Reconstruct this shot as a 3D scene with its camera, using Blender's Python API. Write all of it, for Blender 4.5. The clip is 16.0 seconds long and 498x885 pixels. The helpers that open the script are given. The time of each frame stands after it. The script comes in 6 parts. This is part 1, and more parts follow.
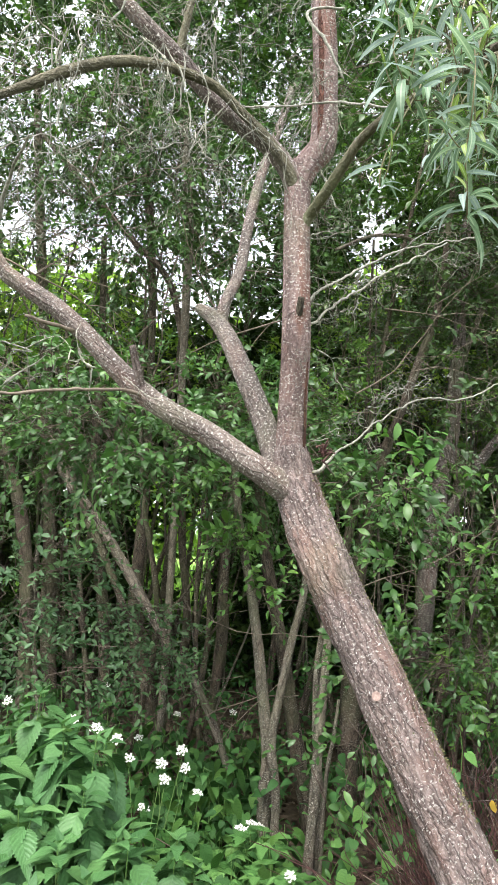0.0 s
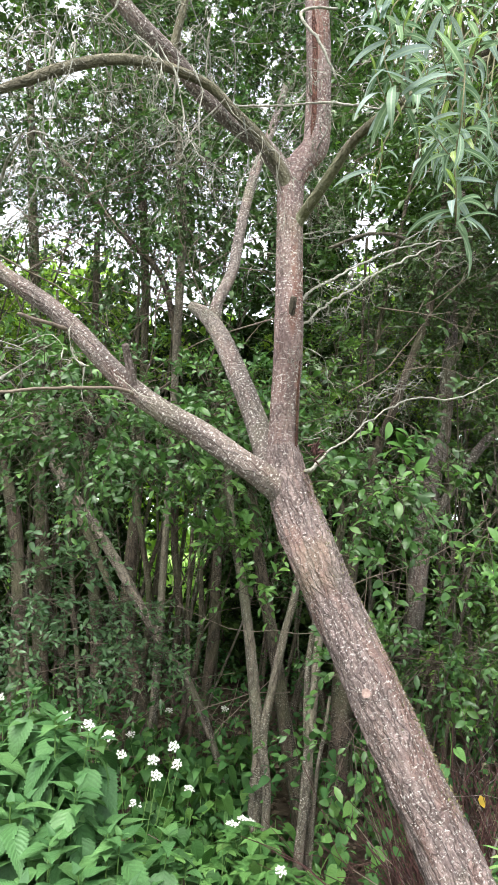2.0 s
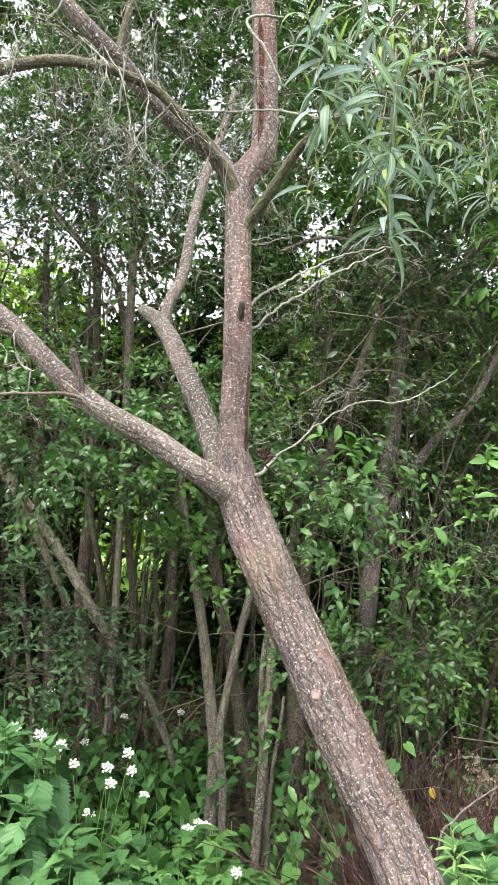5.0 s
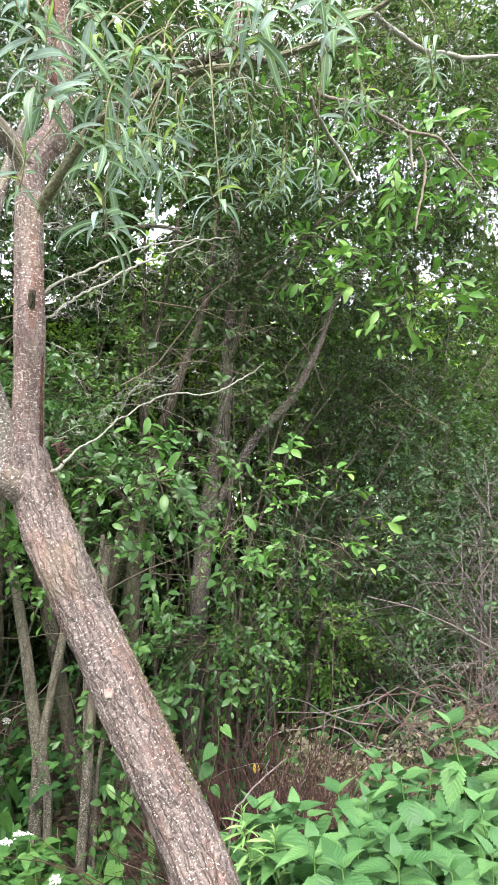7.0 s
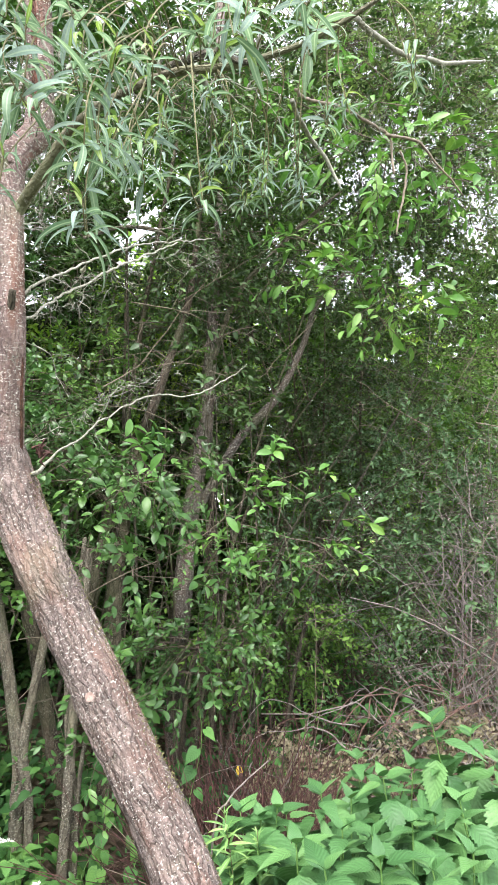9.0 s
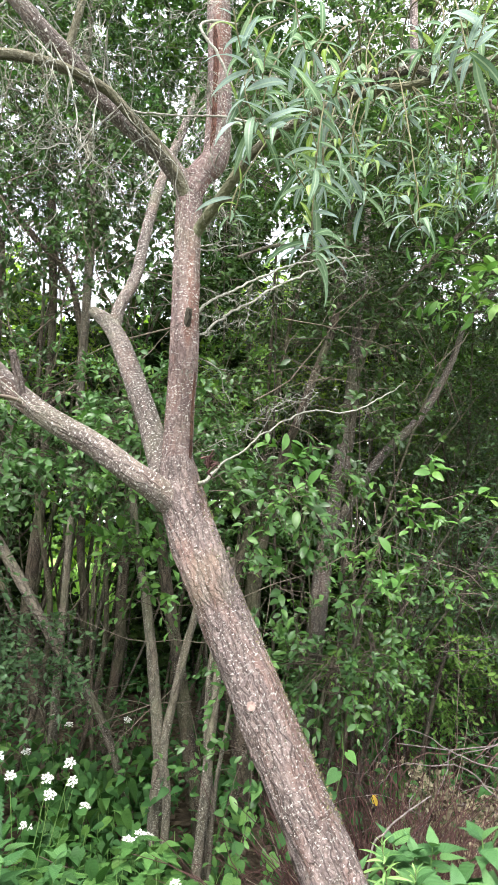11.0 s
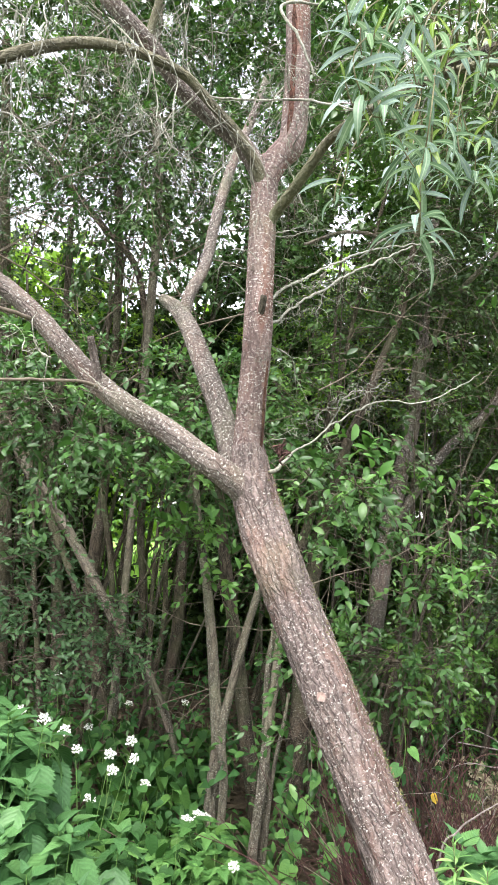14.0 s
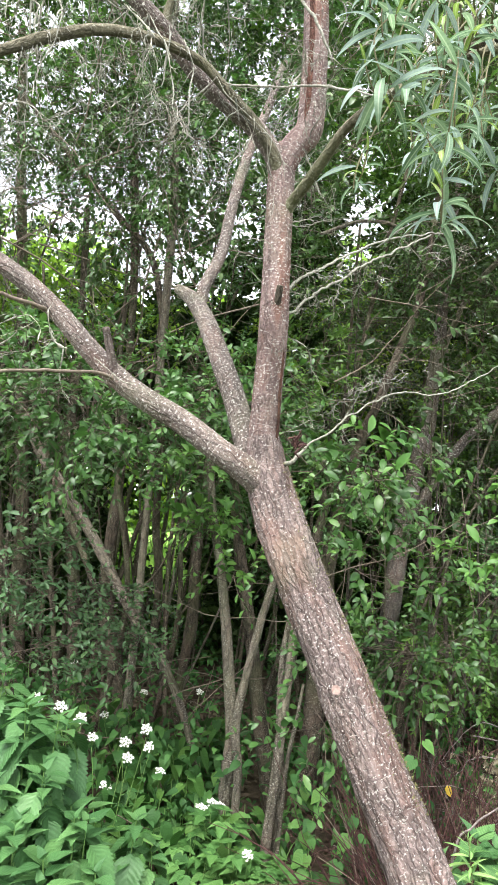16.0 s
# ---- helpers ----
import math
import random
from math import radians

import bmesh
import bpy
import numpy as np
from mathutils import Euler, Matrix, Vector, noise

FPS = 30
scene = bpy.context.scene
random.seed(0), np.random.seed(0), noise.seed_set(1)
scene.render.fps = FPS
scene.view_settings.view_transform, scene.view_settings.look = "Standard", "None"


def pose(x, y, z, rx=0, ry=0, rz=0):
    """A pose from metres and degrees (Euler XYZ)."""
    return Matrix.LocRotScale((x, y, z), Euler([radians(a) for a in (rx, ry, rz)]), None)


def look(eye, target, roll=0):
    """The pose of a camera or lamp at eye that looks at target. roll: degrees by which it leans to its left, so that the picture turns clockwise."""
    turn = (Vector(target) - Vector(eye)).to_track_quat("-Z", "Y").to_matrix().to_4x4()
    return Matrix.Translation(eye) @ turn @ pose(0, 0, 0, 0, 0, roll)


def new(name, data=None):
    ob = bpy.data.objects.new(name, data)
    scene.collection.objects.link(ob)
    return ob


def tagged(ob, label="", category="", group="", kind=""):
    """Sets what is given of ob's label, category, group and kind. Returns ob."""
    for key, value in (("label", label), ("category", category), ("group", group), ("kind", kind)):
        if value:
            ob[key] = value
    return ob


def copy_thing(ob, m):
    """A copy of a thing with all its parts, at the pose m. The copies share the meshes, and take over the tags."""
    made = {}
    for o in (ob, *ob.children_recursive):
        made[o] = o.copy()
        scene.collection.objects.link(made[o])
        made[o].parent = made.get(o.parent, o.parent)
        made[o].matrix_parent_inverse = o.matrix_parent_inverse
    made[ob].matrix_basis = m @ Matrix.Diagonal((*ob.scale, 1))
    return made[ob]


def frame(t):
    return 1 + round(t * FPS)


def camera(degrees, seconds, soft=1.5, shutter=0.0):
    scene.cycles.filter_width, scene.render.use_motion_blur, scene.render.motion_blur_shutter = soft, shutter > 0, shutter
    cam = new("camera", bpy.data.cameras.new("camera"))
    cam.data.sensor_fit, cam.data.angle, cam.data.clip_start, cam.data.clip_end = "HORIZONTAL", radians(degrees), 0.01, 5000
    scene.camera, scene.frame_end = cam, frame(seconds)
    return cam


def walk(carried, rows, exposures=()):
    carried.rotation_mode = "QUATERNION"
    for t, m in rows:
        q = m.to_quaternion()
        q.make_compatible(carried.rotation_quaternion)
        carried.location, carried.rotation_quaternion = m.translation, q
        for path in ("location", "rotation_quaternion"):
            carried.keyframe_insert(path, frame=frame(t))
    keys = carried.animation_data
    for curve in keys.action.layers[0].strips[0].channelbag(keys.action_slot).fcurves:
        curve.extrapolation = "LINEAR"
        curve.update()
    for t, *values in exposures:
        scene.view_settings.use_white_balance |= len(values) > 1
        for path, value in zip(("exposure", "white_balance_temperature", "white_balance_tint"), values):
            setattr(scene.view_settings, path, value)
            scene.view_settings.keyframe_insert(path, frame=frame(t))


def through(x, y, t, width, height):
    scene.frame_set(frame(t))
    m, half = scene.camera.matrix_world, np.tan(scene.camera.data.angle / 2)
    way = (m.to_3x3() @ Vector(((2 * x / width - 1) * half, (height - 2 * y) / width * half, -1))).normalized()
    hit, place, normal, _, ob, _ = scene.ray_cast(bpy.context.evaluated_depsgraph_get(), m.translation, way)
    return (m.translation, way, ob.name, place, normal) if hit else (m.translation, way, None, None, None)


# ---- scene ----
cam = camera(44.0, 16.0, soft=0.7)
PATH = [
    (0, (0.051, 0.081, 1.5), (-0.013, 2.054, 1.818), 1.4),
    (0.5, (0.055, 0.069, 1.502), (-0.004, 2.041, 1.829), 1.5),
    (1, (0.052, 0.064, 1.503), (-0.001, 2.036, 1.832), 1.4),
    (1.5, (0.055, 0.07, 1.502), (0.008, 2.044, 1.816), 1.5),
    (2, (0.053, 0.073, 1.504), (0.012, 2.048, 1.812), 1.5),
    (2.5, (0.058, 0.071, 1.504), (0.038, 2.047, 1.816), 1.6),
    (3, (0.061, 0.072, 1.505), (0.074, 2.047, 1.822), 1.3),
    (5.3, (0.074, 0.064, 1.514), (0.194, 2.036, 1.822), 0.5),
    (5.5, (0.08, 0.064, 1.514), (0.223, 2.037, 1.808), 0.6),
    (6, (0.111, 0.055, 1.521), (0.389, 2.01, 1.834), -1.0),
    (6.5, (0.165, 0.048, 1.527), (0.598, 1.975, 1.844), -2.5),
    (7, (0.199, 0.052, 1.524), (0.765, 1.952, 1.789), -2.7),
    (7.5, (0.208, 0.053, 1.524), (0.82, 1.94, 1.776), -2.6),
    (8, (0.215, 0.049, 1.522), (0.846, 1.93, 1.771), -3.1),
    (8.2, (0.212, 0.046, 1.524), (0.846, 1.926, 1.778), -3.2),
    (10.3, (0.152, 0.067, 1.523), (0.561, 1.999, 1.841), -0.2),
    (10.5, (0.136, 0.066, 1.528), (0.478, 2.008, 1.859), 0.4),
    (11, (0.113, 0.071, 1.528), (0.335, 2.032, 1.851), 1.0),
    (11.5, (0.093, 0.074, 1.528), (0.245, 2.042, 1.851), 1.9),
    (12, (0.086, 0.082, 1.526), (0.202, 2.057, 1.824), 2.2),
    (12.5, (0.084, 0.088, 1.524), (0.176, 2.066, 1.809), 2.5),
    (13, (0.085, 0.092, 1.525), (0.172, 2.07, 1.807), 2.4),
    (13.5, (0.081, 0.089, 1.523), (0.147, 2.068, 1.805), 2.6),
    (14, (0.07, 0.083, 1.526), (0.12, 2.062, 1.809), 3.0),
    (14.5, (0.07, 0.078, 1.526), (0.117, 2.056, 1.821), 3.1),
    (15, (0.067, 0.082, 1.529), (0.097, 2.062, 1.811), 3.2),
    (15.5, (0.069, 0.087, 1.529), (0.087, 2.071, 1.787), 3.2),
    (16, (0.069, 0.091, 1.529), (0.072, 2.075, 1.78), 3.4),
]
EXPOSURES = [(0, 2.24), (3, 2.25), (6, 2.28), (7, 2.52), (8.2, 2.54), (10.5, 2.46), (13, 2.43), (16, 2.41)]
walk(cam, [(t, look(eye, target, roll)) for t, eye, target, roll in PATH], EXPOSURES)

# ---- light: an overcast sky, brightest overhead, with a wide veiled sun behind the camera ----
SUN_UP, SUN_TURN = radians(62), radians(200)
world = bpy.data.worlds.new("overcast_sky")
scene.world = world
world.use_nodes = True
wn, wl = world.node_tree.nodes, world.node_tree.links
sky = wn.new("ShaderNodeTexSky")
sky.sky_type, sky.sun_disc = "NISHITA", False
sky.sun_elevation, sky.sun_rotation, sky.dust_density, sky.air_density = SUN_UP, SUN_TURN, 1.6, 1.0
veil = wn.new("ShaderNodeHueSaturation")
veil.inputs["Saturation"].default_value = 0.22
wl.new(sky.outputs[0], veil.inputs["Color"])
wl.new(veil.outputs[0], wn["Background"].inputs["Color"])
wn["Background"].inputs["Strength"].default_value = 0.15
sun = new("sun", bpy.data.lights.new("sun", "SUN"))
sun.data.energy, sun.data.angle, sun.data.color = 1.35, radians(40), (1.0, 0.97, 0.92)
sun.matrix_world = look((0, 0, 0), (-math.sin(SUN_TURN) * math.cos(SUN_UP), -math.cos(SUN_TURN) * math.cos(SUN_UP), -math.sin(SUN_UP)))

# ---- materials ----
def material(name, rough=0.6, spec=0.3):
    m = bpy.data.materials.new(name)
    m.use_nodes = True
    b = m.node_tree.nodes["Principled BSDF"]
    b.inputs["Roughness"].default_value = rough
    b.inputs["Specular IOR Level"].default_value = spec
    return m, m.node_tree.nodes, m.node_tree.links, b


def ramp(nodes, stops):
    r = nodes.new("ShaderNodeValToRGB")
    e = r.color_ramp.elements
    while len(e) < len(stops):
        e.new(0.5)
    for k, (p, c) in enumerate(stops):
        e[k].position, e[k].color = p, (*c, 1)
    return r


def texture(nodes, links, scale, detail=6, rough=0.6, coord="Object", squash=None, kind="ShaderNodeTexNoise"):
    c = nodes.new("ShaderNodeTexCoord")
    n = nodes.new(kind)
    n.inputs["Scale"].default_value = scale
    if kind == "ShaderNodeTexNoise":
        n.inputs["Detail"].default_value, n.inputs["Roughness"].default_value = detail, rough
    m = nodes.new("ShaderNodeMapping")
    if squash:
        m.inputs["Scale"].default_value = squash
    links.new(c.outputs[coord], m.inputs[0])
    links.new(m.outputs[0], n.inputs["Vector"])
    return n


def mixed(nodes, links, fac, a, b, blend="MIX"):
    m = nodes.new("ShaderNodeMix")
    m.data_type, m.blend_type = "RGBA", blend
    for socket, v in ((m.inputs[0], fac), (m.inputs[6], a), (m.inputs[7], b)):
        if isinstance(v, (int, float)):
            socket.default_value = v
        elif isinstance(v, tuple):
            socket.default_value = (*v, 1)
        else:
            links.new(v, socket)
    return m.outputs[2]


def bark(name, dark, base, light, lichen, spots=0.5, red=0.0, relief=1.0, coarse=1.0, algae=0.35, cracks=0.72, bands=0.0):
    """Bark: the mesh's UV runs round the limb (u, metres) and along it (v, metres). Irregular plates parted by dark cracks
    that fade out over smoother patches, reddish streaks, lichen spots and, on young bark, short pale cross bands."""
    m, n, l, b = material(name, 0.88, 0.2)
    where = n.new("ShaderNodeTexCoord")
    shift = texture(n, l, 1.0, 4, 0.6, "UV", (42, 26, 1))
    away = n.new("ShaderNodeVectorMath")
    away.operation = "SUBTRACT"
    away.inputs[1].default_value = (0.5, 0.5, 0.5)
    l.new(shift.outputs["Color"], away.inputs[0])
    warp = n.new("ShaderNodeVectorMath")
    warp.operation = "MULTIPLY_ADD"
    warp.inputs[1].default_value = (0.030, 0.055, 0.0)
    l.new(away.outputs[0], warp.inputs[0])
    l.new(where.outputs["UV"], warp.inputs[2])

    def plates(across, along, width):
        put_at = n.new("ShaderNodeMapping")
        put_at.inputs["Scale"].default_value = (across * coarse, along * coarse, 1)
        l.new(warp.outputs[0], put_at.inputs[0])
        cells = n.new("ShaderNodeTexVoronoi")
        cells.feature = "DISTANCE_TO_EDGE"
        cells.inputs["Scale"].default_value = 1.0
        l.new(put_at.outputs[0], cells.inputs["Vector"])
        c = ramp(n, [(0.0, (0.0, 0.0, 0.0)), (width * 0.35, (0.5, 0.5, 0.5)), (width, (1, 1, 1))])
        l.new(cells.outputs["Distance"], c.inputs[0])
        return c.outputs[0]
    deep = plates(52, 11, 0.17)
    fine = plates(135, 44, 0.22)
    crack = mixed(n, l, 0.45, deep, fine, "MULTIPLY")
    calm = texture(n, l, 1.0, 3, 0.6, "UV", (15, 6.5, 1))
    rough_here = ramp(n, [(0.34, (0.5, 0.5, 0.5)), (0.50, (1, 1, 1))])
    l.new(calm.outputs[0], rough_here.inputs[0])
    crack = mixed(n, l, rough_here.outputs[0], (1.0, 1.0, 1.0), crack)
    grain = texture(n, l, 1.0, 9, 0.72, "UV", (170, 95, 1))
    tone = ramp(n, [(0.30, dark), (0.50, base), (0.70, light)])
    l.new(grain.outputs[0], tone.inputs[0])
    colour = tone.outputs[0]
    broad = texture(n, l, 1.0, 5, 0.65, "UV", (22, 7, 1))
    wash = ramp(n, [(0.32, (0.62, 0.60, 0.60)), (0.5, (0.98, 0.96, 0.95)), (0.68, (1.15, 1.10, 1.06))])
    l.new(broad.outputs[0], wash.inputs[0])
    colour = mixed(n, l, 0.9, colour, wash.outputs[0], "MULTIPLY")
    if red:
        streak = texture(n, l, 1.0, 6, 0.65, "UV", (15, 3.2, 1))
        mask = ramp(n, [(0.50, (0, 0, 0)), (0.60, (red, red, red))])
        l.new(streak.outputs[0], mask.inputs[0])
        colour = mixed(n, l, mask.outputs[0], colour, (0.215, 0.118, 0.092))
    if bands:
        band = texture(n, l, 1.0, 3, 0.55, "UV", (48, 170, 1))
        bmask = ramp(n, [(0.61, (0, 0, 0)), (0.66, (bands, bands, bands))])
        l.new(band.outputs[0], bmask.inputs[0])
        colour = mixed(n, l, bmask.outputs[0], colour, lichen)
    colour = mixed(n, l, cracks, colour, crack, "MULTIPLY")
    gate = texture(n, l, 9, 4, 0.6)
    gmask = ramp(n, [(0.62 - 0.30 * spots, (0, 0, 0)), (0.80 - 0.30 * spots, (1, 1, 1))])
    l.new(gate.outputs[0], gmask.inputs[0])
    spot = texture(n, l, 1.0, 4, 0.6, "UV", (105, 125, 1))
    smask = ramp(n, [(0.59, (0, 0, 0)), (0.66, (0.9, 0.9, 0.9))])
    l.new(spot.outputs[0], smask.inputs[0])
    dots = texture(n, l, 1.0, 3, 0.5, "UV", (170, 190, 1))
    dmask = ramp(n, [(0.60, (0, 0, 0)), (0.65, (0.9, 0.9, 0.9))])
    l.new(dots.outputs[0], dmask.inputs[0])
    either = mixed(n, l, 1.0, smask.outputs[0], dmask.outputs[0], "LIGHTEN")
    both = mixed(n, l, 1.0, either, gmask.outputs[0], "MULTIPLY")
    colour = mixed(n, l, both, colour, lichen)
    alg = texture(n, l, 3.2, 4, 0.6)
    amask = ramp(n, [(0.52 - 0.3 * (algae - 0.35), (0, 0, 0)), (0.75, (algae, algae, algae))])
    l.new(alg.outputs[0], amask.inputs[0])
    colour = mixed(n, l, amask.outputs[0], colour, (0.16, 0.18, 0.09))
    l.new(colour, b.inputs["Base Color"])
    add = n.new("ShaderNodeMath")
    add.operation, add.inputs[1].default_value = "MULTIPLY_ADD", 0.6
    l.new(grain.outputs[0], add.inputs[0])
    l.new(crack, add.inputs[2])
    more = n.new("ShaderNodeMath")
    more.operation, more.inputs[1].default_value = "MULTIPLY_ADD", 0.3
    l.new(both, more.inputs[0])
    l.new(add.outputs[0], more.inputs[2])
    bump = n.new("ShaderNodeBump")
    bump.inputs["Strength"].default_value, bump.inputs["Distance"].default_value = 0.9 * relief, 0.005
    l.new(more.outputs[0], bump.inputs["Height"])
    l.new(bump.outputs[0], b.inputs["Normal"])
    return m


def leafy(name, dark, mid, light, rough=0.42, through=0.35, per="island", spec=0.4, veins=0.0, rib=0.0, glow=(1.1, 1.2, 0.8)):
    """Leaves: each its own tone, lit from above and glowing a little when lit from behind."""
    m, n, l, b = material(name, rough, spec)
    if per == "island":
        r = n.new("ShaderNodeNewGeometry").outputs["Random Per Island"]
    else:
        r = n.new("ShaderNodeObjectInfo").outputs["Random"]
    tone = ramp(n, [(0.0, dark), (0.55, mid), (0.93, light)])
    clump = texture(n, l, 2.6, 3, 0.6)
    even = n.new("ShaderNodeMapRange")
    even.inputs["From Min"].default_value, even.inputs["From Max"].default_value = 0.32, 0.68
    l.new(clump.outputs[0], even.inputs["Value"])
    blend = n.new("ShaderNodeMix")
    blend.inputs[0].default_value = 0.55 if per == "island" else 0.15
    l.new(r, blend.inputs[2])
    l.new(even.outputs[0], blend.inputs[3])
    l.new(blend.outputs[0], tone.inputs[0])
    blot = texture(n, l, 26, 4, 0.6)
    wash = ramp(n, [(0.3, (0.78, 0.78, 0.76)), (0.7, (1.25, 1.18, 1.22))])
    l.new(blot.outputs[0], wash.inputs[0])
    colour = mixed(n, l, 0.75, tone.outputs[0], wash.outputs[0], "MULTIPLY")
    if veins:
        w = n.new("ShaderNodeTexWave")
        c = n.new("ShaderNodeTexCoord")
        w.wave_type, w.bands_direction = "BANDS", "Y"
        w.inputs["Scale"].default_value, w.inputs["Distortion"].default_value = veins, 1.0
        l.new(c.outputs["UV"], w.inputs["Vector"])
        vt = ramp(n, [(0.0, (0.62, 0.68, 0.60)), (0.10, (0.92, 0.94, 0.92)), (0.4, (1.0, 1.0, 1.0)), (1.0, (1.05, 1.04, 1.03))])
        l.new(w.outputs[0], vt.inputs[0])
        colour = mixed(n, l, 0.35, colour, vt.outputs[0], "MULTIPLY")
        bump = n.new("ShaderNodeBump")
        bump.inputs["Strength"].default_value, bump.inputs["Distance"].default_value = 0.35, 0.002
        l.new(w.outputs[0], bump.inputs["Height"])
        l.new(bump.outputs[0], b.inputs["Normal"])
    if rib:
        across = n.new("ShaderNodeSeparateXYZ")
        uv = n.new("ShaderNodeTexCoord")
        l.new(uv.outputs["UV"], across.inputs[0])
        off = n.new("ShaderNodeMath")
        off.operation = "ABSOLUTE"
        l.new(across.outputs["X"], off.inputs[0])
        line = ramp(n, [(0.0, (rib, rib, rib)), (0.16, (rib * 0.6, rib * 0.6, rib * 0.6)), (0.24, (0, 0, 0))])
        l.new(off.outputs[0], line.inputs[0])
        colour = mixed(n, l, line.outputs[0], colour, (0.42, 0.50, 0.36))
    l.new(colour, b.inputs["Base Color"])
    tr = n.new("ShaderNodeBsdfTranslucent")
    warm = mixed(n, l, 1.0, colour, glow, "MULTIPLY")
    l.new(warm, tr.inputs["Color"])
    mix = n.new("ShaderNodeMixShader")
    mix.inputs[0].default_value = through
    l.new(b.outputs[0], mix.inputs[1])
    l.new(tr.outputs[0], mix.inputs[2])
    l.new(mix.outputs[0], n["Material Output"].inputs["Surface"])
    return m


def plain(name, dark, light, scale=40, rough=0.8, bump_by=0.4, per=False):
    m, n, l, b = material(name, rough, 0.25)
    t = texture(n, l, scale, 6, 0.65)
    tone = ramp(n, [(0.3, dark), (0.7, light)])
    l.new(t.outputs[0], tone.inputs[0])
    colour = tone.outputs[0]
    if per:
        g = n.new("ShaderNodeNewGeometry")
        v = ramp(n, [(0, (0.6, 0.6, 0.6)), (1, (1.25, 1.2, 1.15))])
        l.new(g.outputs["Random Per Island"], v.inputs[0])
        colour = mixed(n, l, 1.0, colour, v.outputs[0], "MULTIPLY")
    l.new(colour, b.inputs["Base Color"])
    bump = n.new("ShaderNodeBump")
    bump.inputs["Strength"].default_value, bump.inputs["Distance"].default_value = bump_by, 0.004
    l.new(t.outputs[0], bump.inputs["Height"])
    l.new(bump.outputs[0], b.inputs["Normal"])
    return m


BARK = bark("willow_bark", (0.112, 0.084, 0.077), (0.240, 0.188, 0.174), (0.355, 0.295, 0.276), (0.54, 0.50, 0.46), 0.9, 0.5, 1.3, 1.25, 0.36, 0.60)
BARK_LIMB = bark("spotted_limb_bark", (0.095, 0.077, 0.067), (0.200, 0.164, 0.147), (0.300, 0.257, 0.235), (0.58, 0.55, 0.50), 1.25, 0.3, 0.9, 1.3, 0.45, 0.42)
BARK_BACK = bark("speckled_grey_bark", (0.070, 0.058, 0.051), (0.155, 0.129, 0.115), (0.240, 0.207, 0.187), (0.55, 0.53, 0.48), 1.25, 0.25, 1.0, 1.4, 0.45, 0.55)
BARK_RED = bark("reddish_willow_bark", (0.105, 0.070, 0.065), (0.232, 0.168, 0.156), (0.335, 0.262, 0.245), (0.60, 0.56, 0.51), 0.9, 0.85, 1.0, 1.6, 0.28, 0.42, 0.7)
BARK_MOSS = bark("greenish_smooth_bark", (0.075, 0.07, 0.045), (0.165, 0.152, 0.105), (0.27, 0.25, 0.185), (0.46, 0.46, 0.38), 0.6, 0.0, 0.8, 1.6, 0.6, 0.5)
BARK_DARK = bark("dark_bark", (0.04, 0.035, 0.027), (0.10, 0.087, 0.065), (0.18, 0.16, 0.125), (0.40, 0.40, 0.34), 0.3, 0.0, 1.0, 1.4)
BARK_GREY = bark("grey_bark", (0.092, 0.079, 0.060), (0.205, 0.180, 0.142), (0.315, 0.283, 0.232), (0.54, 0.52, 0.44), 0.8, 0.15, 1.0, 1.0, 0.5, 0.6)
BARK_BROWN = bark("brown_bark", (0.046, 0.037, 0.028), (0.120, 0.096, 0.073), (0.21, 0.178, 0.138), (0.40, 0.385, 0.31), 0.6, 0.08, 1.0, 1.2, 0.6)
TWIG_BARK = plain("bare_twig", (0.10, 0.080, 0.062), (0.27, 0.225, 0.18), 110, per=True)
TWIG_PALE = plain("lichened_twig", (0.10, 0.098, 0.080), (0.40, 0.405, 0.345), 150, per=True)
TWIG_DARK = plain("dark_twig", (0.045, 0.036, 0.028), (0.15, 0.12, 0.095), 90, per=True)
TWIG_GREY = plain("dead_grey_twig", (0.075, 0.065, 0.063), (0.31, 0.27, 0.26), 90, per=True)
TWIG_RUST = plain("dead_brown_twig", (0.055, 0.034, 0.029), (0.19, 0.118, 0.10), 90, per=True)
STALK_RED = plain("dead_red_stalk", (0.026, 0.013, 0.012), (0.122, 0.060, 0.054), 60, per=True)
STALK_GREEN = plain("green_stalk", (0.08, 0.16, 0.04), (0.18, 0.30, 0.09), 60, 0.5)
SHOOT_BARK = plain("olive_shoot", (0.07, 0.062, 0.03), (0.17, 0.155, 0.075), 120, 0.6)
CUT_WOOD = plain("cut_wood", (0.20, 0.125, 0.105), (0.40, 0.30, 0.26), 130)
INNER_BARK = bark("bared_inner_bark", (0.075, 0.032, 0.024), (0.165, 0.075, 0.054), (0.25, 0.13, 0.098), (0.40, 0.33, 0.28), 0.2, 0.0, 1.2, 2.4, 0.35, 0.75)
MOSS = plain("yellow_green_moss", (0.07, 0.068, 0.030), (0.22, 0.21, 0.105), 120, 0.95, 0.4, True)
WHITE_PETAL = plain("white_floret", (0.62, 0.64, 0.56), (0.82, 0.82, 0.77), 200, 0.6, 0.1)
LEAF_DEEP = leafy("deep_green_leaf", (0.017, 0.042, 0.011), (0.046, 0.098, 0.025), (0.108, 0.19, 0.050), 0.38, 0.26, spec=0.5)
LEAF_DUSKY = leafy("dusky_green_leaf", (0.040, 0.092, 0.038), (0.080, 0.160, 0.065), (0.15, 0.26, 0.105), 0.45, 0.25, spec=0.45)
LEAF_MID = leafy("mid_green_leaf", (0.022, 0.062, 0.016), (0.057, 0.138, 0.033), (0.126, 0.25, 0.057), 0.38, 0.28, spec=0.5)
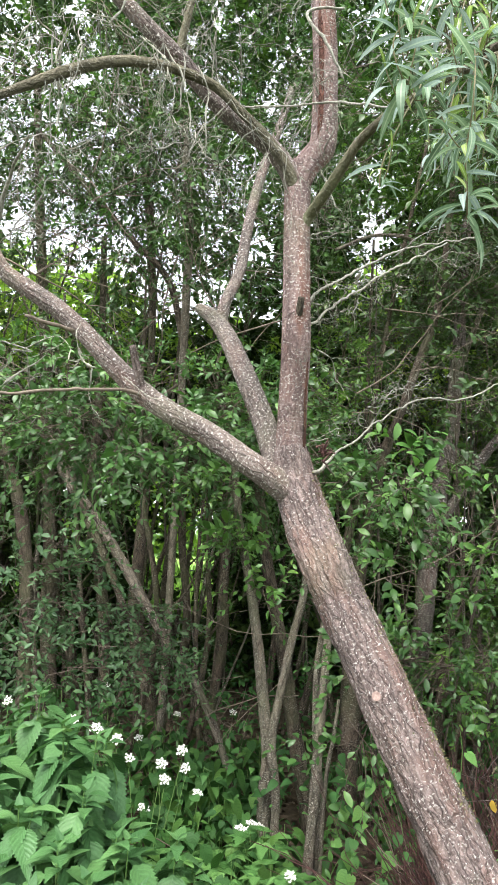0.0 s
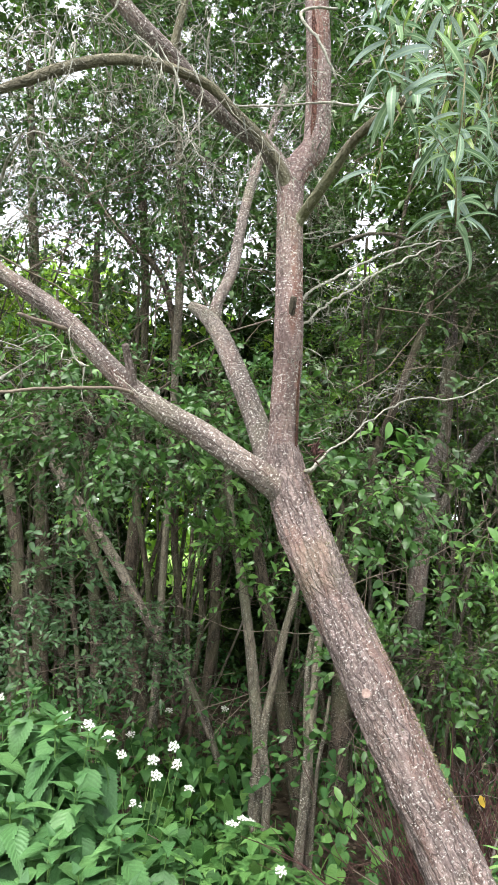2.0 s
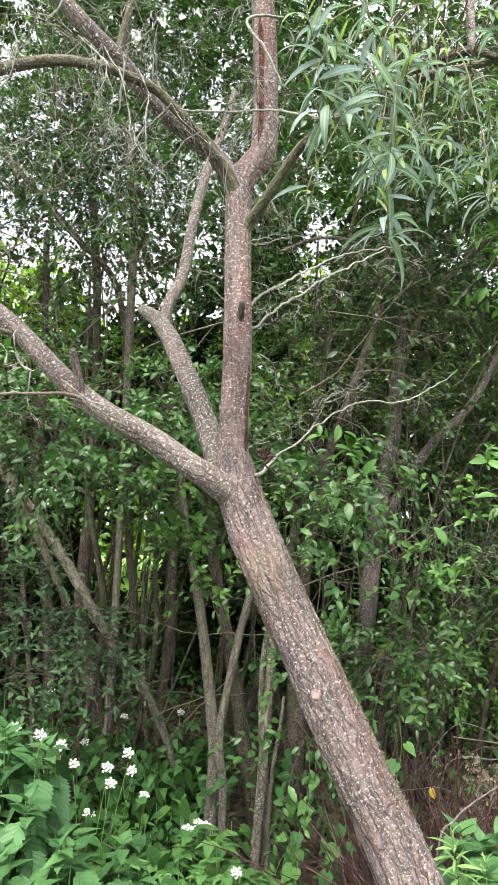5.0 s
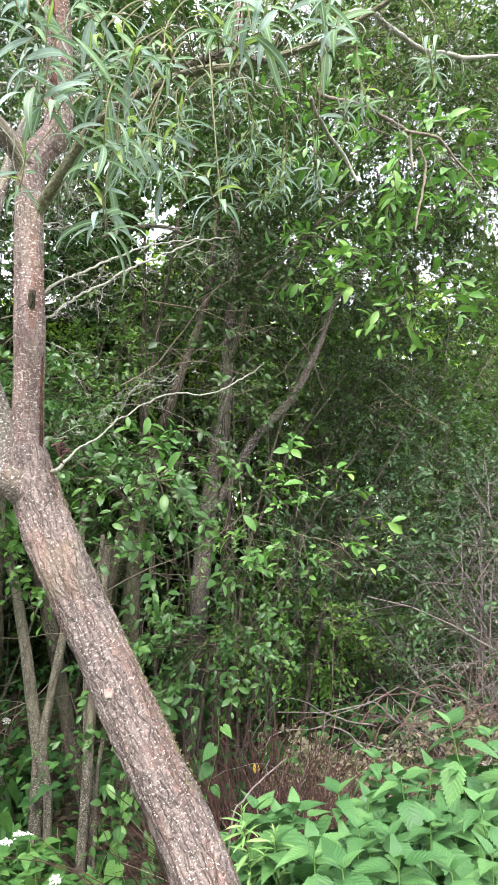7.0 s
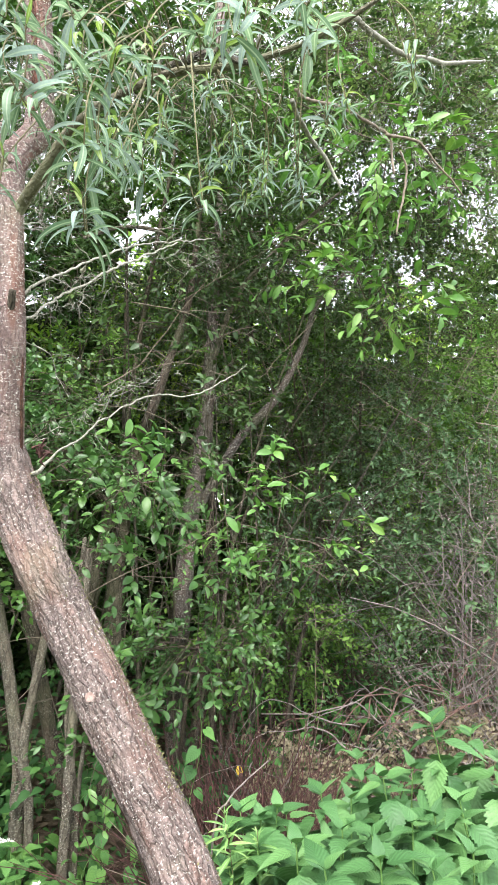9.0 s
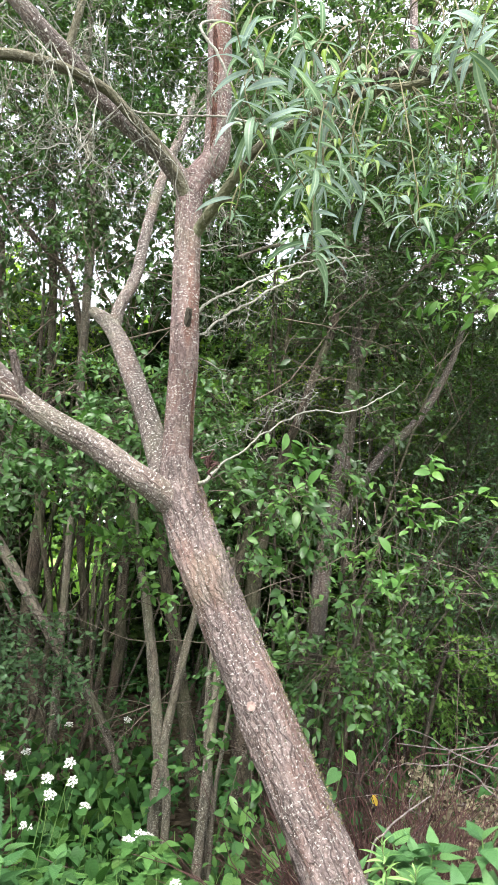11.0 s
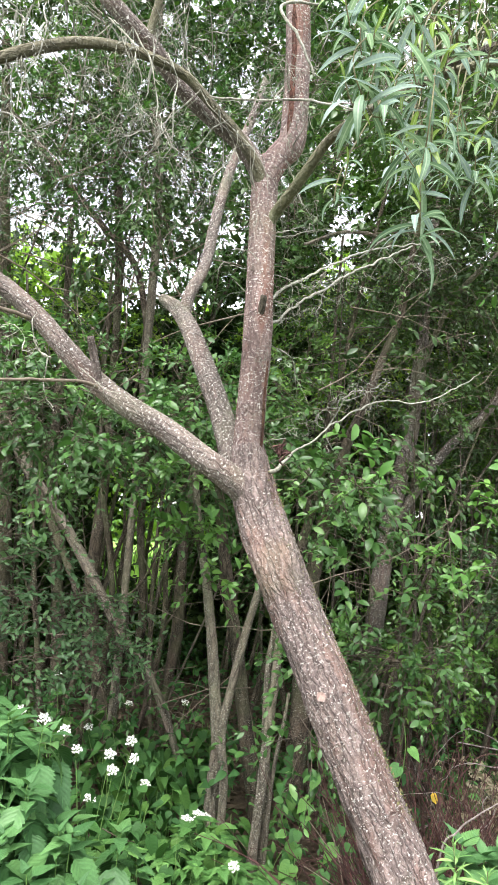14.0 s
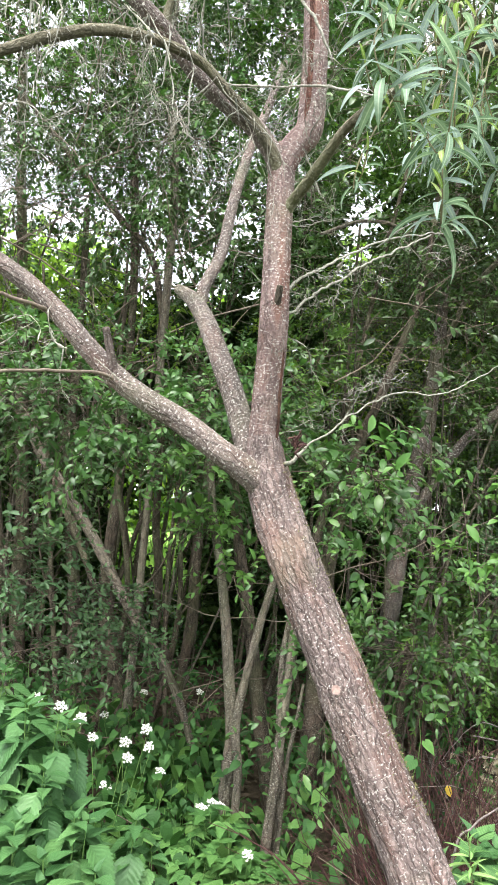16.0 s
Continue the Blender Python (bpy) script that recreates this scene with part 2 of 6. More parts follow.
LEAF_BRIGHT = leafy("bright_green_leaf", (0.05, 0.14, 0.030), (0.095, 0.215, 0.045), (0.18, 0.32, 0.070), 0.42, 0.32, spec=0.4)
LEAF_FAR = leafy("distant_leaf", (0.040, 0.095, 0.020), (0.095, 0.19, 0.038), (0.19, 0.33, 0.07), 0.5, 0.38, spec=0.2)
# Shaded copy of the leaf material: the thicket's inner gloom is put into its colour.
LEAF_SHADED = leafy("shaded_leaf", (0.013, 0.028, 0.006), (0.032, 0.062, 0.014), (0.073, 0.13, 0.028), 0.55, 0.25, spec=0.2)
# Lime tone: the glow of backlit leaves is put into the colour.
LEAF_BACKLIT = leafy("backlit_lime_leaf", (0.10, 0.20, 0.025), (0.20, 0.34, 0.045), (0.33, 0.48, 0.08), 0.5, 0.42, spec=0.2)
LEAF_WILLOW = leafy("willow_leaf", (0.110, 0.185, 0.115), (0.160, 0.255, 0.160), (0.22, 0.32, 0.195), 0.5, 0.42, "object", 0.35, rib=0.7, glow=(1.1, 1.15, 1.0))
LEAF_SAGE = leafy("willow_leaf_underside", (0.19, 0.265, 0.235), (0.25, 0.33, 0.295), (0.31, 0.39, 0.35), 0.6, 0.42, "object", 0.25, rib=0.6, glow=(1.05, 1.1, 1.05))
LEAF_TIP = leafy("young_willow_leaf", (0.16, 0.24, 0.065), (0.23, 0.325, 0.09), (0.30, 0.39, 0.12), 0.45, 0.40, "object", 0.4, rib=0.5)
LEAF_NETTLE = leafy("nettle_leaf", (0.040, 0.112, 0.036), (0.068, 0.166, 0.054), (0.110, 0.232, 0.075), 0.5, 0.2, "object", 0.35, 2.0)
LEAF_LITTER = leafy("fallen_leaf", (0.035, 0.024, 0.015), (0.085, 0.062, 0.040), (0.20, 0.16, 0.11), 0.85, 0.1)
LEAF_HERB = leafy("herb_leaf", (0.026, 0.082, 0.020), (0.050, 0.138, 0.032), (0.105, 0.225, 0.048), 0.6, 0.22, "object", 0.28, 1.6)
LEAF_LOW = leafy("undergrowth_leaf", (0.016, 0.056, 0.016), (0.044, 0.124, 0.032), (0.10, 0.22, 0.052), 0.62, 0.26, spec=0.25)
LEAF_DRY = leafy("dry_leaf", (0.10, 0.085, 0.05), (0.22, 0.195, 0.125), (0.40, 0.37, 0.27), 0.8, 0.2)
LEAF_WITHERED = leafy("withered_leaf", (0.16, 0.135, 0.13), (0.31, 0.27, 0.26), (0.46, 0.41, 0.395), 0.8, 0.2)
GRASS = leafy("meadow_grass", (0.10, 0.22, 0.04), (0.18, 0.34, 0.06), (0.30, 0.46, 0.10), 0.5, 0.4)
YELLOW = leafy("yellow_leaf", (0.55, 0.38, 0.05), (0.62, 0.44, 0.06), (0.68, 0.50, 0.08), 0.5, 0.3)
LEAF_OLIVE = leafy("light_olive_leaf", (0.070, 0.125, 0.045), (0.135, 0.21, 0.075), (0.25, 0.34, 0.125), 0.5, 0.38, spec=0.3)
LEAF_SHOOT = leafy("fresh_shoot_leaf", (0.10, 0.23, 0.06), (0.17, 0.32, 0.09), (0.26, 0.42, 0.13), 0.45, 0.25, "object", 0.35, rib=0.4)
LEAF_ELDER = leafy("ground_elder_leaf", (0.050, 0.140, 0.036), (0.088, 0.210, 0.055), (0.14, 0.29, 0.08), 0.5, 0.22, "object", 0.35, 2.0)

# ---- builders ----
RNG = np.random.default_rng(7)


def ground_z(x, y):
    """The ground rises a little away from the path and heaves softly."""
    return 0.035 * min(max(y, -2.0), 6.0) + 0.05 * noise.noise((x * 0.7, y * 0.7, 0.0))


def root_place(parent):
    while parent is not None and parent.parent is not None:
        parent = parent.parent
    return Vector(parent.location) if parent is not None else Vector((0, 0, 0))


def mesh_from(name, verts, faces, uvs=None, smooth=True):
    me = bpy.data.meshes.new(name)
    me.from_pydata(verts if isinstance(verts, list) else verts.tolist(), [], faces if isinstance(faces, list) else faces.tolist())
    if uvs is not None:
        layer = me.uv_layers.new(name="UVMap")
        idx = np.empty(len(me.loops), dtype=np.int32)
        me.loops.foreach_get("vertex_index", idx)
        layer.data.foreach_set("uv", np.asarray(uvs, dtype=np.float32)[idx].ravel())
    if smooth:
        me.polygons.foreach_set("use_smooth", np.ones(len(me.polygons), dtype=bool))
    me.update()
    return me


def put(name, me, mat, parent=None, label="", at_root=True):
    """One mesh object under a thing or a part; the mesh is in world metres."""
    if mat is not None and not me.materials:
        me.materials.append(mat)
    if at_root and parent is not None:
        me.transform(Matrix.Translation(-root_place(parent)))
    ob = new(name, me)
    if parent is not None:
        ob.parent = parent
    return tagged(ob, label)


def thing(name, place, label, category, group="", kind=""):
    ob = new(name)
    ob.location, ob.empty_display_size = place, 0.1
    return tagged(ob, label, category, group, kind)


def smooth_path(pts, step):
    """A Catmull-Rom curve through rows of any width, resampled about every step metres."""
    p = np.asarray(pts, float)
    p = np.vstack([2 * p[0] - p[1], p, 2 * p[-1] - p[-2]])
    out = []
    for i in range(1, len(p) - 2):
        n = max(2, int(np.linalg.norm(p[i + 1, :3] - p[i, :3]) / step))
        t = np.linspace(0, 1, n, endpoint=False)[:, None]
        a, b, c, d = p[i - 1], p[i], p[i + 1], p[i + 2]
        out.append(0.5 * (2 * b + (c - a) * t + (2 * a - 5 * b + 4 * c - d) * t**2 + (3 * b - a - 3 * c + d) * t**3))
    return np.vstack(out + [p[-2][None]])


def tube(path, radii, sides, rough=0.0, seed=0.0, base_v=0.0, furrow=0.0):
    """Vertices, faces and UVs of a round, knobbly limb along the path."""
    n = len(path)
    tang = np.gradient(path, axis=0)
    tang /= np.linalg.norm(tang, axis=1)[:, None] + 1e-9
    ref = np.array([0.0, 1.0, 0.0]) if abs(tang[0][1]) < 0.9 else np.array([1.0, 0, 0])
    u = np.cross(tang, ref)
    u /= np.linalg.norm(u, axis=1)[:, None] + 1e-9
    w = np.cross(u, tang)
    ang = np.linspace(0, 2 * math.pi, sides, endpoint=False)
    ring = np.cos(ang)[None, :, None] * u[:, None] + np.sin(ang)[None, :, None] * w[:, None]
    rad = np.repeat(radii[:, None], sides, 1).astype(float)
    along = np.r_[0, np.cumsum(np.linalg.norm(np.diff(path, axis=0), axis=1))] + base_v
    if rough:
        for i in range(n):
            for j in range(sides):
                q = Vector((math.cos(ang[j]) * 1.6, math.sin(ang[j]) * 1.6, 0))
                f = noise.fractal((q.x * 1.0 + seed, q.y * 1.0, along[i] * 5), 1.0, 2.0, 2)
                g = noise.noise((q.x * 9 + seed, q.y * 9, along[i] * 22 + 5))
                rad[i, j] *= 1 + rough * (0.9 * f + 0.45 * g)
    if furrow:
        for i in range(n):
            for j in range(sides):
                a, c, h = math.cos(ang[j]) * radii[i], math.sin(ang[j]) * radii[i], along[i]
                shift = 0.35 * noise.noise((a * 25, c * 25, h * 12 + seed))
                plate = abs(noise.noise((a * 75 + shift, c * 75 + seed, h * 17 + shift)))
                chip = abs(noise.noise((a * 170, c * 170 + seed, h * 75)))
                worn = min(1.0, max(0.15, 0.6 + 1.6 * noise.noise((a * 22, c * 22, h * 6.5 + seed))))
                rad[i, j] += worn * furrow * (min(1.0, plate / 0.16) - 0.6 + 0.35 * min(1.0, chip / 0.2))
    v = path[:, None] + ring * rad[:, :, None]
    uv = np.stack(np.broadcast_arrays((ang / (2 * math.pi))[None] * 2 * math.pi * np.mean(radii), along[:, None]), -1)
    i, j = np.meshgrid(np.arange(n - 1), np.arange(sides), indexing="ij")
    k = (j + 1) % sides
    f = np.stack([i * sides + j, i * sides + k, (i + 1) * sides + k, (i + 1) * sides + j], -1).reshape(-1, 4)
    return v.reshape(-1, 3), f, uv.reshape(-1, 2)


def limb(name, pts, mat, parent, sides=16, step=0.01, rough=0.06, label="", kink=0.0, furrow=0.0):
    """A limb through (x, y, z, radius) with a domed, closed end."""
    p = smooth_path(pts, step)
    if kink:
        p[:, :3] += kink * np.array([np.array(noise.noise_vector((q[0] * 14, q[1] * 14, q[2] * 14))) + 0.5 * np.array(noise.noise_vector((q[0] * 45, q[1] * 45, q[2] * 45))) for q in p])
    v, f, uv = tube(p[:, :3], np.maximum(p[:, 3], 0.0008), sides, rough, seed=float(p[0, 0] * 31 + p[0, 2] * 17), furrow=furrow)
    n = len(p)
    tip = p[-1, :3] + (p[-1, :3] - p[-2, :3]) / (np.linalg.norm(p[-1, :3] - p[-2, :3]) + 1e-9) * p[-1, 3] * 0.25
    verts = np.vstack([v, tip[None], p[0, :3][None]])
    uvs = np.vstack([uv, uv[-1][None], uv[0][None]])
    faces = f.tolist() + [[(n - 1) * sides + j, (n - 1) * sides + (j + 1) % sides, n * sides] for j in range(sides)]
    faces += [[(j + 1) % sides, j, n * sides + 1] for j in range(sides)]
    return put(name, mesh_from(name, verts, faces, uvs), mat, parent, label)


class Bundle:
    """Many thin twigs gathered into one mesh."""

    def __init__(self):
        self.v, self.f, self.n = [], [], 0

    def add(self, path, r0, r1, sides=4, lumps=None):
        path = np.asarray(path, float)
        if lumps is not None:
            t = np.linspace(0, len(path) - 1, 2 * len(path))
            path = np.stack([np.interp(t, np.arange(len(path)), path[:, k]) for k in range(3)], 1)
        radii = np.linspace(r0, r1, len(path))
        if lumps is not None:
            radii = radii * np.exp(lumps.normal(0, 0.48, len(path)))
        v, f, _ = tube(path, radii, sides)
        self.v.append(v)
        self.f.append(f + self.n)
        self.n += len(v)

    def mesh(self, name):
        return mesh_from(name, np.vstack(self.v), np.vstack(self.f))


def unit(v):
    return v / (np.linalg.norm(v, axis=-1, keepdims=True) + 1e-9)


def wander(start, way, length, sag=0.0, bend=0.15, steps=8, rng=RNG):
    """A crooked path that starts along way and sags (or, with less than nothing, rises)."""
    p, d, out = np.array(start, float), unit(np.array(way, float)), [np.array(start, float)]
    for _ in range(steps):
        d = unit(d + rng.normal(0, bend, 3) + np.array([0, 0, -sag / steps]))
        p = p + d * length / steps
        out.append(p.copy())
    return np.array(out)


def twiggy(bundle, start, way, length, r, depth=2, sag=0.3, bend=0.16, forks=5, sides=4, rng=RNG, spread=0.9, lumps=None):
    """A twig with side twigs, and theirs."""
    path = wander(start, way, length, sag, bend, 7, rng)
    bundle.add(path, r, r * 0.4, sides, lumps)
    ends = [(path, length)]
    if depth > 0:
        for _ in range(forks):
            k = rng.integers(2, len(path) - 1)
            d = unit(path[k] - path[k - 1])
            side = unit(np.cross(d, rng.normal(0, 1, 3)))
            ends += twiggy(bundle, path[k], d * 0.6 + side * spread, length * rng.uniform(0.25, 0.55), r * 0.55, depth - 1, sag, bend, max(2, forks - 2), 3, rng, spread, lumps)
    return ends


# the outline of a broad leaf: stations along it and half widths, folded a little along its rib
def leaf_cloud(pos, way, up, size, wide=0.5, fold=0.25, droop=0.25):
    """Vertices and faces of many leaves, seven points and six triangles each."""
    n = len(pos)
    way, size = unit(way), np.broadcast_to(np.asarray(size, float), (n,))
    side = unit(np.cross(way, up))
    nor = np.cross(side, way)
    s = size[:, None]
    w = s * (wide if np.isscalar(wide) else np.asarray(wide)[:, None]) * 0.5
    def at(a, b, c):
        return pos + way * s * a + side * w * b + nor * s * c
    pts = np.stack([at(0, 0, 0), at(0.26, -0.90, fold * 0.25), at(0.68, -0.84, fold * 0.15 - droop * 0.25), at(0.46, 0, -droop * 0.06),
                    at(0.26, 0.90, fold * 0.25), at(0.68, 0.84, fold * 0.15 - droop * 0.25), at(1.0, 0, -droop * 0.55)], 1)
    base = np.arange(n)[:, None, None] * 7
    tri = np.array([[0, 3, 1], [1, 3, 2], [2, 3, 6], [0, 4, 3], [4, 5, 3], [5, 6, 3]])[None]
    return pts.reshape(-1, 3), (base + tri).reshape(-1, 3)


def fold_cloud(pos, way, up, size, wide=0.5):
    """Middling leaves: six points, oval, folded along the rib."""
    n = len(pos)
    way, s = unit(way), np.broadcast_to(np.asarray(size, float), (n,))[:, None]
    side = unit(np.cross(way, up))
    nor = np.cross(side, way)
    low, high = pos + way * s * 0.24 + nor * s * 0.07, pos + way * s * 0.68 + nor * s * 0.02
    w = side * s * wide * 0.5
    pts = np.stack([pos, low - w * 0.9, high - w * 0.85, pos + way * s - nor * s * 0.14, high + w * 0.85, low + w * 0.9], 1)
    base = np.arange(n)[:, None, None] * 6
    return pts.reshape(-1, 3), (base + np.array([[0, 3, 2, 1], [0, 5, 4, 3]])[None]).reshape(-1, 4)


def ovate_cloud(pos, way, up, size, wide=0.6, broad_at=0.28):
    """Leaves folded on the rib and arching, fourteen points each: ovate with a drawn-out tip, or elliptic where they are broadest near the middle."""
    n = len(pos)
    way, s = unit(way), np.broadcast_to(np.asarray(size, float), (n,))[:, None]
    side = unit(np.cross(way, up))
    nor = np.cross(side, way)
    if broad_at < 0.4:
        rows = ((0.0, 0.0, 0.0), (0.10, 0.72, 0.02), (0.28, 1.0, 0.02), (0.52, 0.80, -0.03), (0.76, 0.38, -0.11), (1.0, 0.0, -0.22))
    else:
        rows = ((0.0, 0.0, 0.0), (0.16, 0.50, 0.02), (0.40, 0.95, 0.02), (0.64, 0.97, -0.03), (0.86, 0.58, -0.11), (1.0, 0.0, -0.18))
    rib = [pos + way * s * a + nor * s * c for a, _, c in rows]
    left = [rib[k] - side * s * wide * 0.5 * rows[k][1] + nor * s * 0.07 * rows[k][1] for k in (1, 2, 3, 4)]
    right = [rib[k] + side * s * wide * 0.5 * rows[k][1] + nor * s * 0.07 * rows[k][1] for k in (1, 2, 3, 4)]
    pts = np.stack(rib + left + right, 1)
    base = np.arange(n)[:, None, None] * 14
    quads = [[k, k + 1, 6 + k, 5 + k] for k in (1, 2, 3)] + [[k + 1, k, 9 + k, 10 + k] for k in (1, 2, 3)]
    tris = [[0, 1, 6], [4, 5, 9], [1, 0, 10], [5, 4, 13]]
    faces = (base + np.array(quads)[None]).reshape(-1, 4).tolist() + (base + np.array(tris)[None]).reshape(-1, 3).tolist()
    return pts.reshape(-1, 3), faces


def kite_cloud(pos, way, up, size, wide=0.5):
    """Small far leaves: four points, folded along the rib."""
    n = len(pos)
    way, s = unit(way), np.broadcast_to(np.asarray(size, float), (n,))[:, None]
    side = unit(np.cross(way, up))
    nor = np.cross(side, way)
    mid = pos + way * s * 0.42 + nor * s * 0.09
    pts = np.stack([pos, mid - side * s * wide * 0.5, mid + side * s * wide * 0.5, pos + way * s], 1)
    base = np.arange(n)[:, None, None] * 4
    return pts.reshape(-1, 3), (base + np.array([[0, 3, 1], [0, 2, 3]])[None]).reshape(-1, 3)


# ---- ground, distance ----
def ground_sheet():
    """One sheet: fine near the path, coarse out to the horizon."""
    xs = np.unique(np.r_[-600, -200, -80, -40, -22, np.linspace(-12, 12, 97), 22, 40, 80, 200, 600])
    ys = np.unique(np.r_[-600, -200, -60, -25, np.linspace(-8, 12, 81), 18, 25, 40, 80, 200, 600, 1500])
    v = [(x, y, ground_z(x, y) + (0.012 * noise.noise((x * 6, y * 6, 2)) if abs(x) < 12 and -8 < y < 12 else 0)) for y in ys for x in xs]
    n = len(xs)
    f = [(j * n + i, j * n + i + 1, (j + 1) * n + i + 1, (j + 1) * n + i) for j in range(len(ys) - 1) for i in range(n - 1)]
    return mesh_from("ground", v, f)


m, n, l, b = material("woodland_floor", 0.95, 0.1)
near = texture(n, l, 16, 8, 0.7)
soil = ramp(n, [(0.3, (0.028, 0.022, 0.015)), (0.5, (0.075, 0.058, 0.04)), (0.7, (0.15, 0.12, 0.085))])
l.new(near.outputs[0], soil.inputs[0])
turf = texture(n, l, 3, 6, 0.7)
green = ramp(n, [(0.3, (0.13, 0.24, 0.05)), (0.7, (0.24, 0.38, 0.09))])
l.new(turf.outputs[0], green.inputs[0])
place = n.new("ShaderNodeSeparateXYZ")
where = n.new("ShaderNodeTexCoord")
l.new(where.outputs["Object"], place.inputs[0])
edge = n.new("ShaderNodeMapRange")
edge.inputs["From Min"].default_value, edge.inputs["From Max"].default_value = 7.5, 9.5
l.new(place.outputs["Y"], edge.inputs["Value"])
verge = n.new("ShaderNodeMapRange")
verge.inputs["From Min"].default_value, verge.inputs["From Max"].default_value = 2.0, 0.6
l.new(place.outputs["Y"], verge.inputs["Value"])
worn = texture(n, l, 1.1, 6, 0.65)
sparse = ramp(n, [(0.36, (0, 0, 0)), (0.52, (0.7, 0.7, 0.7))])
l.new(worn.outputs[0], sparse.inputs[0])
lawn = mixed(n, l, 1.0, verge.outputs[0], sparse.outputs[0], "MULTIPLY")
short = mixed(n, l, 0.88, green.outputs[0], (0.055, 0.075, 0.028))
dirt = mixed(n, l, lawn, soil.outputs[0], short)
l.new(mixed(n, l, edge.outputs[0], dirt, green.outputs[0]), b.inputs["Base Color"])
bump = n.new("ShaderNodeBump")
bump.inputs["Strength"].default_value, bump.inputs["Distance"].default_value = 0.8, 0.02
l.new(near.outputs[0], bump.inputs["Height"])
l.new(bump.outputs[0], b.inputs["Normal"])
ground = put("ground", ground_sheet(), m)
tagged(ground, "dark woodland soil giving way to open green meadow", "ground", kind="structure")


def far_hedge():
    """A low, ragged line of trees across the meadow."""
    r = np.random.default_rng(3)
    count = 5200
    x = r.uniform(-55, 70, count)
    top = 2.2 + 1.3 * np.array([noise.noise((a * 0.09, 3.3, 0)) for a in x])
    z = np.abs(r.normal(0, 0.6, count)) % 1.0 * top + 0.2
    pos = np.stack([x, 52 + r.normal(0, 1.5, count), z], 1)
    v, f = leaf_cloud(pos, r.normal(0, 1, (count, 3)), r.normal(0, 1, (count, 3)) + [0, -0.6, 0.6], r.uniform(0.5, 1.2, count), 0.7)
    return mesh_from("far_hedge", v, f, smooth=False)


def meadow_trees():
    """Young trees out in the open beyond the thicket, full light put into their leaf colour: rounded crowns of many
    leaves with gaps.
    """
    r = np.random.default_rng(34)
    P = []
    for k in range(17):
        x, y, tall = -11 + 1.75 * k + r.normal(0, 0.4), 14 + r.normal(0, 1.2), r.uniform(6.0, 8.3)
        count = 2300
        d = unit(r.normal(0, 1, (count, 3))) * r.uniform(0.25, 1, (count, 1)) ** 0.4
        q = np.array([x, y, tall * 0.56]) + d * [1.6, 1.2, tall * 0.44]
        P.append(q[[noise.noise((a[0] * 1.1, a[1] * 1.1, a[2] * 1.1)) > -0.22 for a in q]])
    pos = np.vstack(P)
    n = len(pos)
    v, f = kite_cloud(pos, r.normal(0, 1, (n, 3)), r.normal(0, 0.6, (n, 3)) + [0, -0.5, 0.8], r.uniform(0.18, 0.40, n), 0.6)
    return mesh_from("meadow_trees", v, f)


tagged(put("meadow_trees", meadow_trees(), LEAF_BACKLIT), "trees in the open beyond the thicket, coloured bright yellow-green as if lit", "foliage", kind="stuff")
tagged(put("far_hedge", far_hedge(), LEAF_FAR), "low pale green hedge far across the meadow", "hedge", kind="stuff")


def meadow():
    r = np.random.default_rng(4)
    count = 14000
    x, y = r.uniform(-9, 14, count), 8.2 + 14 * r.uniform(0, 1, count) ** 1.6
    pos = np.stack([x, y, np.array([ground_z(a, c) for a, c in zip(x, y)])], 1)
    v, f = kite_cloud(pos, np.array([0, 0, 1.0]) + r.normal(0, 0.25, (count, 3)), r.normal(0, 1, (count, 3)), r.uniform(0.3, 0.75, count), 0.05)
    return mesh_from("meadow_grass", v, f, smooth=False)


tagged(put("meadow_grass", meadow(), GRASS), "tall sunlit meadow grass beyond the trees", "grass", kind="stuff")


def verge_grass():
    """Short trodden grass on the near side, thinner where the soil shows."""
    r = np.random.default_rng(6)
    count = 46000
    x, y = r.uniform(-5, 6, count), r.uniform(-4.5, 1.7, count)
    keep = np.array([noise.noise((a * 1.1, c * 1.1, 4.0)) + 0.5 * noise.noise((a * 5, c * 5, 1.0)) > -0.35 and c < 1.35 + 0.45 * noise.noise((a * 1.3, 8.0, 0)) for a, c in zip(x, y)])
    x, y = x[keep], y[keep]
    pos = np.stack([x, y, np.array([ground_z(a, c) for a, c in zip(x, y)])], 1)
    way = np.array([0, 0, 1.0]) + r.normal(0, 0.45, pos.shape)
    v, f = kite_cloud(pos, way, r.normal(0, 1, pos.shape), r.uniform(0.05, 0.15, len(pos)), 0.09)
    return mesh_from("verge_grass", v, f, smooth=False)


tagged(put("verge_grass", verge_grass(), LEAF_FAR), "short trodden green grass on the near verge", "grass", kind="stuff")

# ---- the leaning willow ----
willow = thing("willow_tree", (0.72, 0.80, ground_z(0.72, 0.80) - 0.03), "leaning willow with lichen-spotted pinkish bark, forked into three limbs", "tree")
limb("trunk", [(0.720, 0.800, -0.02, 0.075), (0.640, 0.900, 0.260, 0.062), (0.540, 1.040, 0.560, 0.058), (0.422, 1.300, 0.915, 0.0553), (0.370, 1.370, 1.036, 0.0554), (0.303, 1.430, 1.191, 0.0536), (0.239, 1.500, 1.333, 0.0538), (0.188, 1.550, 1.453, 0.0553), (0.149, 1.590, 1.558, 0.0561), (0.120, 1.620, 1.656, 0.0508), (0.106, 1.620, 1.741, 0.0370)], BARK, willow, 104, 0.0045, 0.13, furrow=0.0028)
